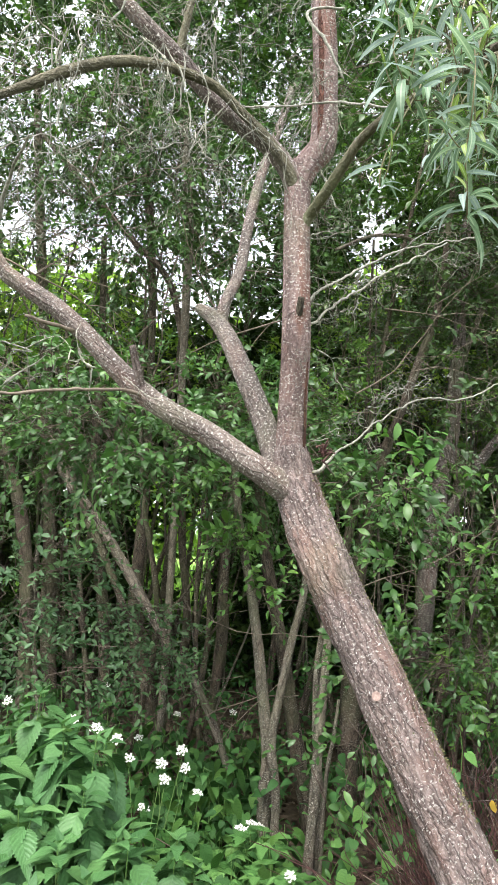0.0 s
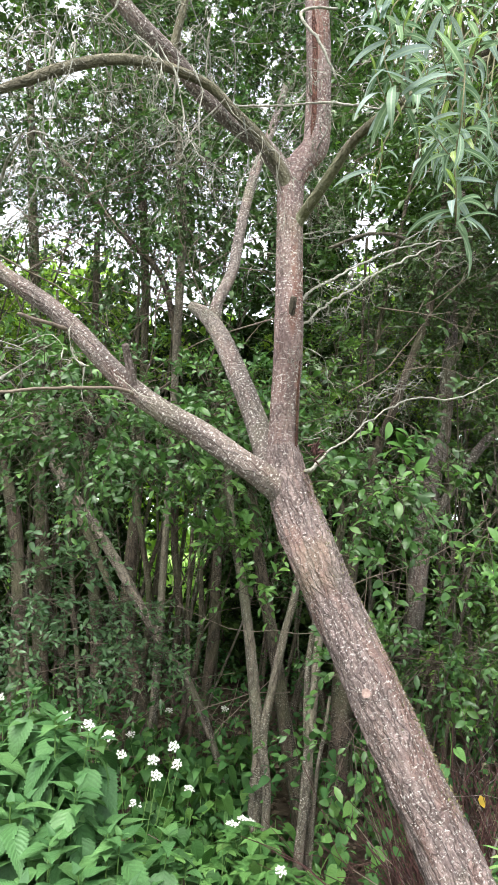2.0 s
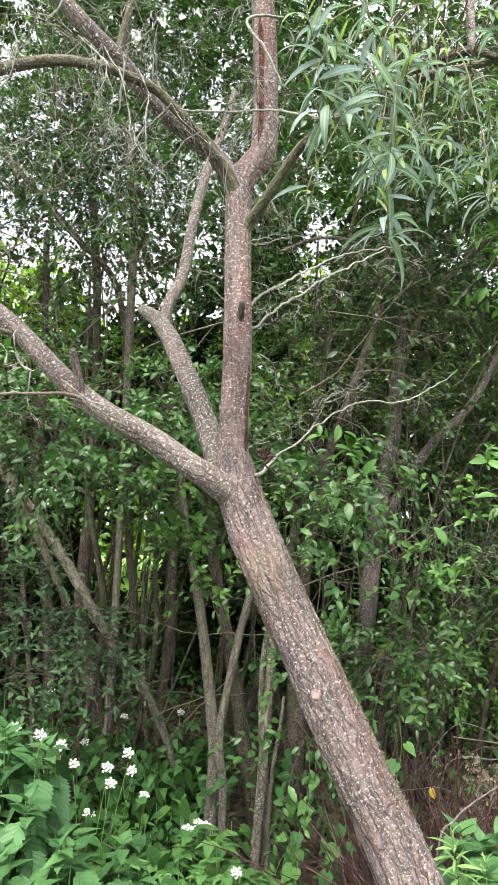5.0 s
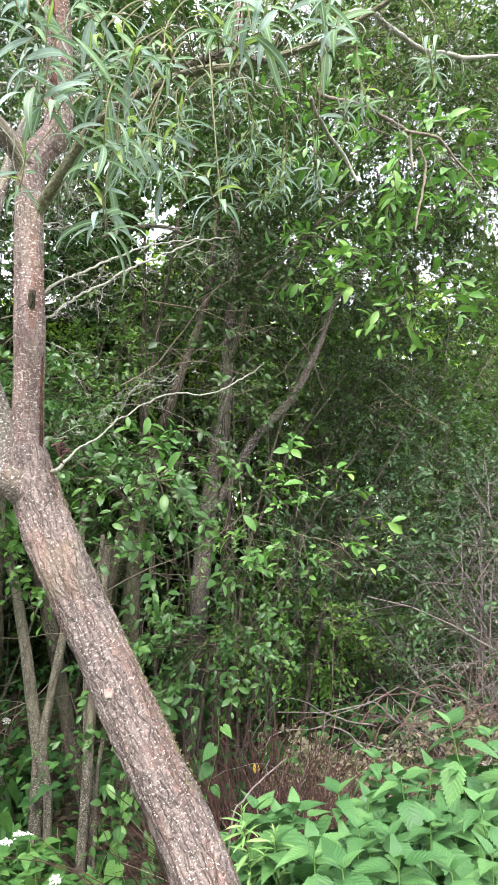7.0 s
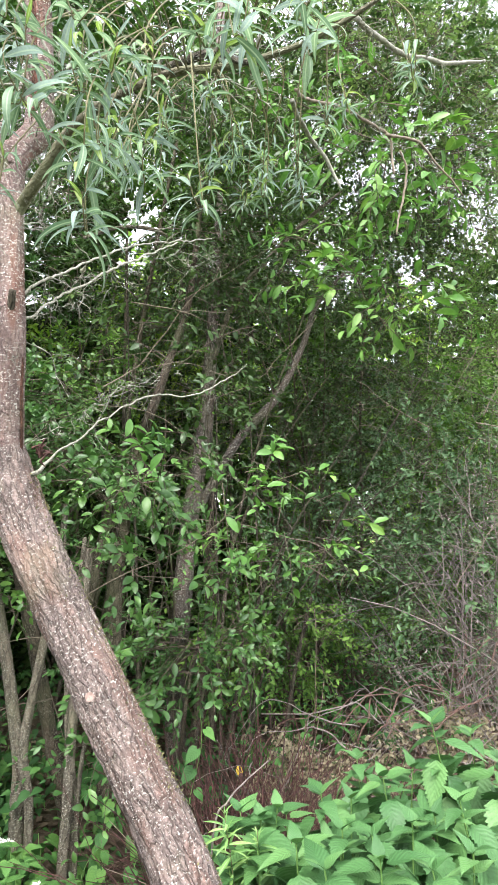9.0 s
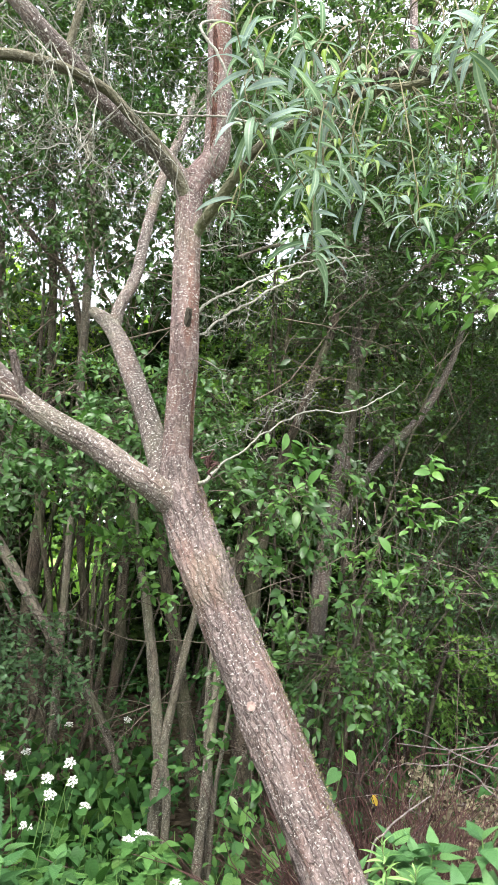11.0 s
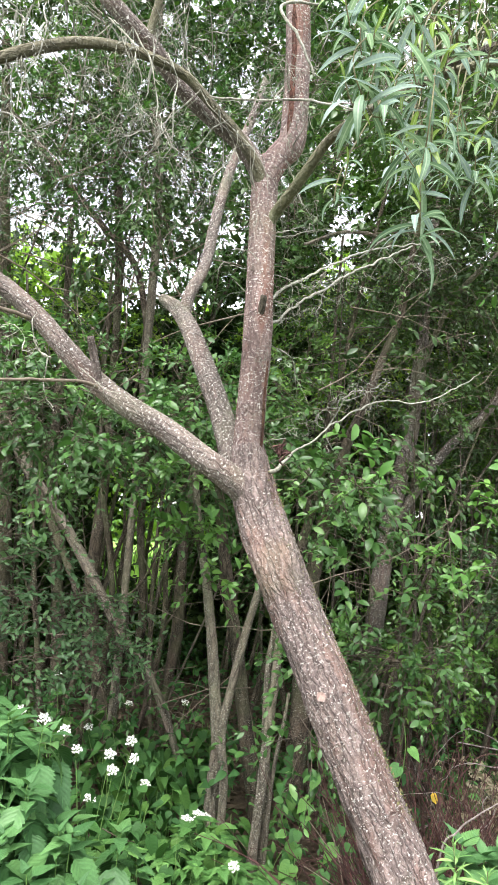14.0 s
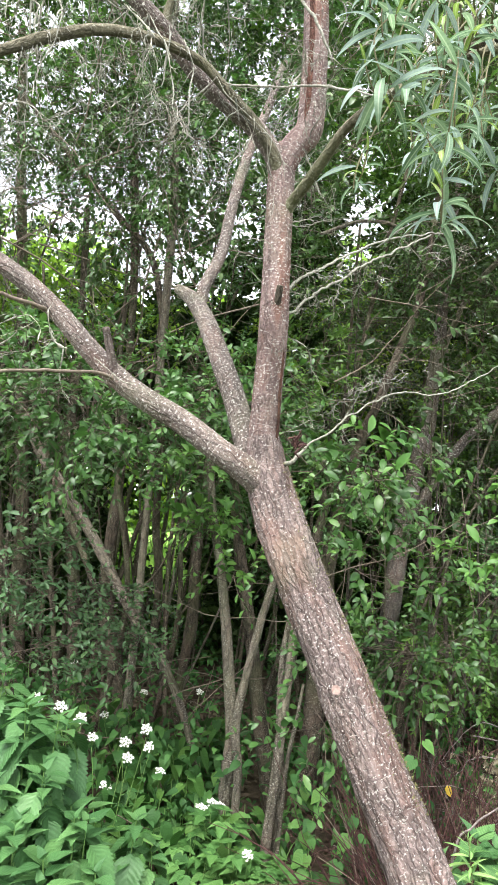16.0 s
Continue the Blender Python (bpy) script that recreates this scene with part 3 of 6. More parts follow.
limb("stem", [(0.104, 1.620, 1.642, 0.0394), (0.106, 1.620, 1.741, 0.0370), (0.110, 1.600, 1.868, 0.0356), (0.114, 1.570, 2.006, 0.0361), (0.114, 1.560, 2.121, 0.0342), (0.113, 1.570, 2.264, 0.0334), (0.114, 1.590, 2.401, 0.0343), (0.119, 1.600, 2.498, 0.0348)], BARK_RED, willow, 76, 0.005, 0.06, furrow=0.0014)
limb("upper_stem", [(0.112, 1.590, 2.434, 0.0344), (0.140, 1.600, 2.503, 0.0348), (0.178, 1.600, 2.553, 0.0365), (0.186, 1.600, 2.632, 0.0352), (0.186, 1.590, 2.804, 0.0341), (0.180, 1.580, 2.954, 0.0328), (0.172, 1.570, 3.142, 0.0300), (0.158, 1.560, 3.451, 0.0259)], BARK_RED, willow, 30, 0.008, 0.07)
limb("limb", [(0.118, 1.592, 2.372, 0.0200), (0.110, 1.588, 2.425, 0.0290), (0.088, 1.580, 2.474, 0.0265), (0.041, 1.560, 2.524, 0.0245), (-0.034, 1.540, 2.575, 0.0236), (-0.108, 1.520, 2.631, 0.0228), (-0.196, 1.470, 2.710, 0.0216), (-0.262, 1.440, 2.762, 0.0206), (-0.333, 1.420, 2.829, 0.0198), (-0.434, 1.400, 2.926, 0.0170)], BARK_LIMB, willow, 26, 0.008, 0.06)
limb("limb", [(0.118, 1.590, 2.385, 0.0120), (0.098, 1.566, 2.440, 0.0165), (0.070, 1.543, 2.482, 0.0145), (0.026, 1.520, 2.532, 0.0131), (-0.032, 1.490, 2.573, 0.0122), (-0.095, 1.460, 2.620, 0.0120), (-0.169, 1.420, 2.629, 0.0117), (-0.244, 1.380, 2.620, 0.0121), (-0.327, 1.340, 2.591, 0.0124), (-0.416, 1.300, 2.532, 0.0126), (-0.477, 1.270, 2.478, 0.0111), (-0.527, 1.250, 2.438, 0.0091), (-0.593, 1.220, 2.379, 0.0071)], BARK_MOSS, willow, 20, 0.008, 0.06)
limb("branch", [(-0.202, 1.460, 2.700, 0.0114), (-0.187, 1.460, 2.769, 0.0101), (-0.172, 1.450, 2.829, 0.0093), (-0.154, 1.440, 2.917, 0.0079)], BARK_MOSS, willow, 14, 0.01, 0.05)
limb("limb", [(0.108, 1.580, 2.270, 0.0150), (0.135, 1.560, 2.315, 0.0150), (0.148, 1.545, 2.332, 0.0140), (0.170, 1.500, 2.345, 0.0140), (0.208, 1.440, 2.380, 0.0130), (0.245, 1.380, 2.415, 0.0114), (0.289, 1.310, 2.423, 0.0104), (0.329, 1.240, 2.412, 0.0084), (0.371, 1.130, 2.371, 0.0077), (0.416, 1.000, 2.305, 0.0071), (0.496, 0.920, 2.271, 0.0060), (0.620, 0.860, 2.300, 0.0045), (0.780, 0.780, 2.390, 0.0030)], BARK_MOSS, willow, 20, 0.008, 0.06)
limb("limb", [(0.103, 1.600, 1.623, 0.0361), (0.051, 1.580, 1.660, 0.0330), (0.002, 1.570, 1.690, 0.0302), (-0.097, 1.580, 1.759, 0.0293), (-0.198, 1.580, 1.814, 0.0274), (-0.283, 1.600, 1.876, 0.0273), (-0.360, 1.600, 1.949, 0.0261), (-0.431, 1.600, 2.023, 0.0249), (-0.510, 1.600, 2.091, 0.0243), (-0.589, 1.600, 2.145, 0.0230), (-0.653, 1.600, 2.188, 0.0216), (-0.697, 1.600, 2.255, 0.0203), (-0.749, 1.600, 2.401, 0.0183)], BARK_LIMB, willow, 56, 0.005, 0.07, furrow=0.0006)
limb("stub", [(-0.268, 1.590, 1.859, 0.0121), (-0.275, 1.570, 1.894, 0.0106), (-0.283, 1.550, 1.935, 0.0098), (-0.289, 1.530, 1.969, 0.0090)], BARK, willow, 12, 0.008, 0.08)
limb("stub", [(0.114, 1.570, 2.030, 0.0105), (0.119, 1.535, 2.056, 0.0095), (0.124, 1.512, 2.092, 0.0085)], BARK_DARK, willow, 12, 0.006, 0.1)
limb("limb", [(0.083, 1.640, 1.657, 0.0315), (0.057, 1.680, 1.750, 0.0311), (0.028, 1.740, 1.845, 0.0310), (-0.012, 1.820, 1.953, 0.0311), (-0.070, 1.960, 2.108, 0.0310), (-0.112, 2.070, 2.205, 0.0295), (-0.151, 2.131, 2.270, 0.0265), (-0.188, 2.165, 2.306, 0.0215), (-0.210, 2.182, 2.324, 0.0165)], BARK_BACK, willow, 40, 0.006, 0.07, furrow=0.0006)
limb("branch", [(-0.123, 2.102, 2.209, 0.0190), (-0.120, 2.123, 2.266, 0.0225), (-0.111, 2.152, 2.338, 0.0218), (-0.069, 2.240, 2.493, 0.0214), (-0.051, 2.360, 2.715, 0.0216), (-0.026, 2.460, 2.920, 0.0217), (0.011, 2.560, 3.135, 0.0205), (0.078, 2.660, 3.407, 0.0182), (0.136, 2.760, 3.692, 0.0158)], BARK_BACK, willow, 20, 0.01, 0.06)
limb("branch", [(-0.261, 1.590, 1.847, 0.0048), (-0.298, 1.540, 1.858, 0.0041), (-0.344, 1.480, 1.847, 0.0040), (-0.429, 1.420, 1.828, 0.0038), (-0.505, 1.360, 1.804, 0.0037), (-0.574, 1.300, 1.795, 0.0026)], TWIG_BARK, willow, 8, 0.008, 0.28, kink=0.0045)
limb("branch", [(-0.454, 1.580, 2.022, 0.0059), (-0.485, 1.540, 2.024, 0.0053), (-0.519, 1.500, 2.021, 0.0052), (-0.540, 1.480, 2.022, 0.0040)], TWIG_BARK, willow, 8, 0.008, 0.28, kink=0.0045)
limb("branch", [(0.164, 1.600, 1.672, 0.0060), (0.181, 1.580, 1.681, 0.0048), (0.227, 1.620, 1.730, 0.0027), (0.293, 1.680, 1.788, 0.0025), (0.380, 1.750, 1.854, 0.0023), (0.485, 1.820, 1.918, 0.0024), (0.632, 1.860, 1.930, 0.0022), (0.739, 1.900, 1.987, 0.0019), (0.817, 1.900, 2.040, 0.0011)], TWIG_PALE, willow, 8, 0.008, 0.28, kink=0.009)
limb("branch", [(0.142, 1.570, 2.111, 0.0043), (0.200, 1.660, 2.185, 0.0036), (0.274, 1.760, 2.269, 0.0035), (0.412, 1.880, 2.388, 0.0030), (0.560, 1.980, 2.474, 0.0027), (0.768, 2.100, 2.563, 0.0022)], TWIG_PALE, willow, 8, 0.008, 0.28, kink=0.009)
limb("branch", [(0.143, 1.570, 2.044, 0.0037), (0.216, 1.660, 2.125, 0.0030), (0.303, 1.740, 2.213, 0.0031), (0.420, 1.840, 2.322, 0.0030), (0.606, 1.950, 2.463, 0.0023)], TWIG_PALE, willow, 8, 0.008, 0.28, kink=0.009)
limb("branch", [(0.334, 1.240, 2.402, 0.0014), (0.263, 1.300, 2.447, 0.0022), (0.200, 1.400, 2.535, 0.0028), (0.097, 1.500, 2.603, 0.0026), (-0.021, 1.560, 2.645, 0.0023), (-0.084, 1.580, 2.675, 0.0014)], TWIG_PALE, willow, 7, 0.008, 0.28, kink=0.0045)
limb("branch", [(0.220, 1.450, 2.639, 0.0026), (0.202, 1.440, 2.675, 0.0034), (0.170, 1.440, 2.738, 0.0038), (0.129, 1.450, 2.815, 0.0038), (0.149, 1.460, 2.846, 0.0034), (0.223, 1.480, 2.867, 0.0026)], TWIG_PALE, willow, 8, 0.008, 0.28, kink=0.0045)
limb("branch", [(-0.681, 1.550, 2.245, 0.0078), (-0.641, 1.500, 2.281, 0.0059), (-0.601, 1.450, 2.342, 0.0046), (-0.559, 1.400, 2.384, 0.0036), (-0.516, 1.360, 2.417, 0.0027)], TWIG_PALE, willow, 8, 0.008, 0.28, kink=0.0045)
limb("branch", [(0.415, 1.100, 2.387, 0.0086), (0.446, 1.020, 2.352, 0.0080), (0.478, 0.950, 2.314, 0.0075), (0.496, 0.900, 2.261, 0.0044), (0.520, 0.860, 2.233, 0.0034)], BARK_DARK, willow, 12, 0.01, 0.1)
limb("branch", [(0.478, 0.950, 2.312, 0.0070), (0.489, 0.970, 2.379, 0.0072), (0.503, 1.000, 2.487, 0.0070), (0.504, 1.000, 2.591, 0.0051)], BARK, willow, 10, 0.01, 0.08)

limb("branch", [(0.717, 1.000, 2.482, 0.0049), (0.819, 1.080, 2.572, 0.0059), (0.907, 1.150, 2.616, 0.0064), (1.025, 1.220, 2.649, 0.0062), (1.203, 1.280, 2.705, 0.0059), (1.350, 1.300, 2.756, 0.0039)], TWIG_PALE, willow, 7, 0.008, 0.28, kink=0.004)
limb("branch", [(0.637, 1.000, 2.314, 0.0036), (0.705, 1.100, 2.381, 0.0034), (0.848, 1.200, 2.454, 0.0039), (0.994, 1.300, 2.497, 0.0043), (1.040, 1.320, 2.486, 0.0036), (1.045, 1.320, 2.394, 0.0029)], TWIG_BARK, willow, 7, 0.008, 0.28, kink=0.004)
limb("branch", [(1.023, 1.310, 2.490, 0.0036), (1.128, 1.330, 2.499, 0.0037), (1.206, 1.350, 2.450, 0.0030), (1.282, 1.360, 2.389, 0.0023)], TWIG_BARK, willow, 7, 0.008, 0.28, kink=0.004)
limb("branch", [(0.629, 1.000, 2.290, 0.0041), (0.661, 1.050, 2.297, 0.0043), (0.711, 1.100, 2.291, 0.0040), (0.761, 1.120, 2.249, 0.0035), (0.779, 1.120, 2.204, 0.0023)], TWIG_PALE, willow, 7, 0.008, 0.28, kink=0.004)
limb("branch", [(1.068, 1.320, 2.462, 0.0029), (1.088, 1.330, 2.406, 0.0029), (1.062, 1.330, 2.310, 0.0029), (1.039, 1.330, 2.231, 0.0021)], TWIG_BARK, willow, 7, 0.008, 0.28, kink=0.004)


def disc_on(name, place, way, r, mat, parent, label=""):
    """A sawn-off knot: a raised collar with a slightly dished cut face."""
    way = Vector(way).normalized()
    rot = way.to_track_quat("Z", "Y").to_matrix().to_4x4()
    rings = [(1.9, -0.45), (1.55, -0.05), (1.2, 0.12), (1.0, 0.14), (0.86, 0.09), (0.0, 0.06)]
    v, f, k = [], [], 16
    for j, (a, h) in enumerate(rings):
        for i in range(k):
            t = 2 * math.pi * i / k
            w = 1 + 0.10 * noise.noise((math.cos(t) * 2, math.sin(t) * 2, j * 0.3))
            v.append(Matrix.Translation(place) @ rot @ Vector((a * w * r * math.cos(t), a * w * r * math.sin(t), h * r)))
    for j in range(len(rings) - 1):
        for i in range(k):
            f.append((j * k + i, j * k + (i + 1) % k, (j + 1) * k + (i + 1) % k, (j + 1) * k + i))
    me = mesh_from(name, [tuple(p) for p in v], f, [(p.x, p.z) for p in v])
    me.materials.append(BARK)
    me.materials.append(mat)
    for p in me.polygons:
        p.material_index = 1 if p.index >= 3 * k else 0
    return put(name, me, None, parent, label)


disc_on("cut_knot", (0.275, 1.380, 1.203), (-0.35, -0.9, 0.1), 0.0092, CUT_WOOD, willow, "pale sawn knot with a raised collar")
def peeled_strip(spine, turn, wide, parent, label):
    """A ragged strip of bared red-brown inner bark, lying on a limb; turn: degrees round from the side that faces the clearing."""
    p = smooth_path(np.array(spine), 0.008)
    v, f, uv = [], [], []
    for i, (x, y, z, rad) in enumerate(p):
        t = i / (len(p) - 1)
        w = wide * min(1, 6 * t, 6 * (1 - t)) * (0.75 + 0.8 * abs(noise.noise((z * 9, 2.0, turn)))) + 0.5
        mid = turn + 9 * noise.noise((z * 7, 5.0, turn))
        for k in range(6):
            a = radians(mid + w * (k / 5 - 0.5) + (3 * noise.noise((z * 60, k, turn)) if k in (0, 5) else 0))
            r = rad * (1.0 if k in (0, 5) else 1.05)
            v.append((x + r * math.sin(a), y - r * math.cos(a), z))
            uv.append((rad * a, z))
        if i:
            f += [(6 * i - 6 + k, 6 * i - 5 + k, 6 * i + 1 + k, 6 * i + k) for k in range(5)]
    put("peeled_strip", mesh_from("peeled_strip", v, f, uv), INNER_BARK, parent, label)


UPPER = [(0.178, 1.600, 2.560, 0.0365), (0.186, 1.600, 2.632, 0.0355), (0.186, 1.590, 2.804, 0.0345), (0.180, 1.580, 2.954, 0.0332)]
peeled_strip(UPPER, -22, 34, willow, "long peeled strip of red-brown inner bark")
STEM = [(0.106, 1.620, 1.700, 0.0380), (0.108, 1.610, 1.780, 0.0368), (0.110, 1.600, 1.868, 0.0358), (0.114, 1.570, 2.006, 0.0362)]
peeled_strip(STEM, 58, 26, willow, "narrow split in the bark, bare and red-brown")
splinters = Bundle()
r = np.random.default_rng(5)
for _ in range(26):
    p = np.array([0.182, 1.545, 1.712]) + r.normal(0, 0.007, 3)
    splinters.add(wander(p, np.array([0.5, -0.3, 0.6]) + r.normal(0, 0.5, 3), r.uniform(0.012, 0.03), 0, 0.2, 3, r), 0.003, 0.001, 4)
put("broken_stub", splinters.mesh("broken_stub"), STALK_RED, willow, "splintered red-brown broken stub")

# crumbs of moss and lichen down one side of the trunk
r = np.random.default_rng(15)
spine = smooth_path(np.array([(0.540, 1.040, 0.560, 0.058), (0.422, 1.300, 0.915, 0.0553), (0.303, 1.430, 1.191, 0.0536), (0.188, 1.550, 1.453, 0.0553), (0.120, 1.620, 1.656, 0.0508)]), 0.004)
at = r.integers(0, len(spine) - 1, 2600)
at = at[[noise.noise((k * 0.045, 3.1, 0)) + 0.4 * r.normal() > -0.1 for k in at]]
along = unit(np.gradient(spine[:, :3], axis=0))[at]
right = unit(np.cross(along, np.array([0, 1.0, 0])))
front = np.cross(right, along)
angle = r.normal(0.15, 0.42, len(at))[:, None]
skin = unit(right * np.cos(angle) + front * np.sin(angle))
skin = skin * np.sign((skin * [1, 0, 0.5]).sum(1))[:, None]
v, f = kite_cloud(spine[at, :3] + skin * spine[at, 3:4] * r.uniform(0.98, 1.045, (len(at), 1)), skin * 0.8 + r.normal(0, 0.6, (len(at), 3)), r.normal(0, 1, (len(at), 3)), r.uniform(0.003, 0.0075, len(at)), 0.55)
tagged(put("moss", mesh_from("moss", v, f), MOSS, willow, "crumbs of yellow-green moss and lichen"), kind="stuff")

# fine dead twigs, grey-green with lichen, that hang from the limbs
twigs = Bundle()
r = np.random.default_rng(11)


def hang_twigs(bundle, ends, count, length, rr, sag, forks=5, push=(0, 0, 0), depth=2):
    ends = np.array(ends)
    for _ in range(int(count * 0.68)):
        k = r.integers(0, len(ends) - 1)
        f = r.uniform()
        p = ends[k] * (1 - f) + ends[k + 1] * f
        d = unit(r.normal(0, 1, 3)) + np.array(push)
        twiggy(bundle, p, d, length * r.uniform(0.5, 1.25), rr * r.uniform(0.6, 1.15), depth, sag, 0.33, max(2, forks - 1), 4, r, 0.9, r)


hang_twigs(twigs, [(0.05, 1.50, 2.50), (-0.17, 1.42, 2.68), (-0.36, 1.34, 2.70), (-0.50, 1.30, 2.62), (-0.62, 1.25, 2.55)], 60, 0.30, 0.0018, 1.6, 6, (0, 0, -0.5))
hang_twigs(twigs, [(0.0, 1.54, 2.55), (-0.17, 1.47, 2.75), (-0.32, 1.42, 2.90)], 34, 0.34, 0.0018, 0.8, 6)
hang_twigs(twigs, [(0.17, 1.6, 2.45), (0.18, 1.59, 2.8), (0.17, 1.57, 3.1)], 34, 0.30, 0.0018, 0.5, 6)
hang_twigs(twigs, [(-0.62, 1.6, 2.15), (-0.68, 1.6, 2.4), (-0.64, 1.4, 2.6)], 16, 0.32, 0.002, 0.6, 5)
hang_twigs(twigs, [(-0.26, 1.55, 1.88), (-0.45, 1.45, 1.92), (-0.7, 1.36, 1.92)], 16, 0.26, 0.0018, 0.7, 4)
hang_twigs(twigs, [(0.13, 1.57, 1.95), (0.13, 1.56, 2.2), (0.13, 1.58, 2.4)], 16, 0.2, 0.0016, 0.2, 4)
hang_twigs(twigs, [(0.35, 1.7, 1.88), (0.55, 1.82, 2.0), (0.75, 1.88, 2.0)], 9, 0.22, 0.0014, 0.3, 4)
hang_twigs(twigs, [(0.3, 1.7, 2.25), (0.5, 1.9, 2.42), (0.7, 2.0, 2.45)], 11, 0.28, 0.0016, 0.2, 4)
hang_twigs(twigs, [(0.37, 1.13, 2.37), (0.42, 1.0, 2.305), (0.50, 0.92, 2.27), (0.62, 0.86, 2.30)], 24, 0.22, 0.0014, 0.8, 5)
# short lichened spurs all along the bare side branches
for ends, count in (
    ([(0.14, 1.57, 2.10), (0.25, 1.70, 2.20), (0.36, 1.82, 2.29), (0.48, 1.95, 2.35)], 46),
    ([(0.14, 1.57, 2.03), (0.24, 1.68, 2.12), (0.36, 1.82, 2.23), (0.46, 1.93, 2.32)], 46),
    ([(0.20, 1.62, 1.76), (0.31, 1.70, 1.86), (0.44, 1.78, 1.95), (0.60, 1.86, 2.00)], 50),
    ([(0.82, 1.08, 2.57), (1.02, 1.22, 2.65), (1.2, 1.28, 2.70)], 50),
    ([(0.70, 1.1, 2.38), (0.85, 1.2, 2.45), (1.04, 1.32, 2.48), (1.2, 1.35, 2.45)], 40),
):
    hang_twigs(twigs, ends, count, 0.07, 0.0011, 0.2, 3, (0, 0, 0), 1)
put("twig_tangle", twigs.mesh("twig_tangle"), TWIG_PALE, willow, "tangle of fine lichen-grey dead twigs")
tagged(bpy.data.objects["twig_tangle"], kind="stuff")


# ---- narrow willow leaves on hanging shoots ----
def lance(length, width, droop, twist, mat, bend=0.0):
    """A narrow willow leaf along +y from the origin: creased along its rib, arching over and turning a little to one side."""
    v, f, uv, K = [], [], [], 9
    y = z = x0 = 0.0
    for k in range(K + 1):
        t = k / K
        w = width * 0.5 * (math.sin(math.pi * min(1, t * 1.02) ** 0.8) ** 0.75 if 0 < t < 1 else 0.02)
        c, s = math.cos(twist * t), math.sin(twist * t)
        for q, up in ((-1, 0.30), (0, 0.0), (1, 0.30)):
            x, zz = q * w, up * w
            v.append((x0 + x * c - zz * s, y, z + x * s + zz * c))
            uv.append((q, t))
        a = droop * (t ** 1.3)
        y, z, x0 = y + length / K * math.cos(a), z - length / K * math.sin(a), x0 + bend * length / K * t
    for k in range(K):
        for i in range(2):
            f.append((k * 3 + i, k * 3 + i + 1, k * 3 + i + 4, k * 3 + i + 3))
    me = mesh_from("leaf", v, f, uv)
    me.materials.append(mat)
    return me


LANCES = [lance(1.0, 0.122 + 0.012 * (k % 3), 0.7 + 0.3 * (k % 5), 0.4 * (-1) ** k, (LEAF_SAGE, LEAF_WILLOW, LEAF_SAGE, LEAF_WILLOW, LEAF_TIP)[k % 5 if k < 8 else 1], 0.25 * (k % 3 - 1)) for k in range(12)]
TIPS = [lance(1.0, 0.12, 0.3 + 0.25 * k, 0.2, LEAF_TIP if k else LEAF_SAGE, 0.1 * k) for k in range(3)]


def shoot(pts, leaves, length, parent, rng, tip=True, kinds=LANCES, start=0.5):
    """A shoot with spirally set leaves that arch outwards and down, crowded and spread like a star at its upturned tip."""
    p = smooth_path(np.array(pts, float), 0.006)
    rad = np.linspace(0.0013, 0.0007, len(p))
    v, f, uv = tube(p, rad, 6)
    ob = put("shoot", mesh_from("shoot", v, f, uv), SHOOT_BARK, parent)
    base = root_place(parent)
    for k in range(leaves):
        t = (k + 0.5) / leaves
        i = min(int((start + (1 - start) * t**0.5) * (len(p) - 1)), len(p) - 2)
        d = Vector(p[i + 1] - p[i]).normalized()
        side = Matrix.Rotation(k * 2.4 + rng.uniform(-0.4, 0.4), 3, d) @ d.orthogonal().normalized()
        young = tip and t > 0.86
        way = d * (rng.uniform(0.9, 1.8) if young else rng.uniform(-0.1, 0.55)) + side
        y = way.normalized()
        up = Vector((rng.normal(0, 0.25), rng.normal(0, 0.25) - 0.1, 1))
        x = y.cross(up).normalized()
        s = length * (rng.uniform(0.4, 0.6) if young else rng.uniform(0.7, 1.2))
        m4 = Matrix((x, y, x.cross(y))).transposed().to_4x4() @ Matrix.Scale(s, 4)
        which = TIPS if young and kinds is LANCES else kinds
        leaf = new("leaf", which[rng.integers(0, len(which))])
        leaf.parent = ob
        leaf.matrix_basis = Matrix.Translation(Vector(p[i]) - base) @ m4
    return ob


r = np.random.default_rng(21)
LIMB_END = ((0.329, 1.240, 2.412), (0.371, 1.130, 2.371), (0.416, 1.000, 2.305), (0.496, 0.920, 2.271), (0.620, 0.860, 2.300), (0.780, 0.780, 2.390))


def on_limb(x):
    """The point of the drooping limb above x."""
    xs = [q[0] for q in LIMB_END]
    return np.array([float(np.interp(x, xs, [q[k] for q in LIMB_END])) for k in range(3)])


def hang_shoots(rows):
    """Shoots from the drooping limb: tip, a place above it, where it leaves the limb, leaves, their length."""
    for tip_at, above, x, n_leaves, size in rows:
        top, tip_at, above = on_limb(x), np.array(tip_at), np.array(above)
        out = unit(np.array([r.normal(0, 1), r.normal(0.6, 0.5), 0])) * 0.022
        low = tip_at + out + np.array([0, 0, -0.022])
        shoot([top, top * 0.5 + above * 0.5 + np.array([0, -0.03, 0.04]), above + out * 1.4, low, low * 0.4 + tip_at * 0.6 + np.array([0, 0, -0.004]), tip_at + np.array([0, 0, 0.012])], int(n_leaves * 0.75), size * 1.05, willow, r, start=0.8)


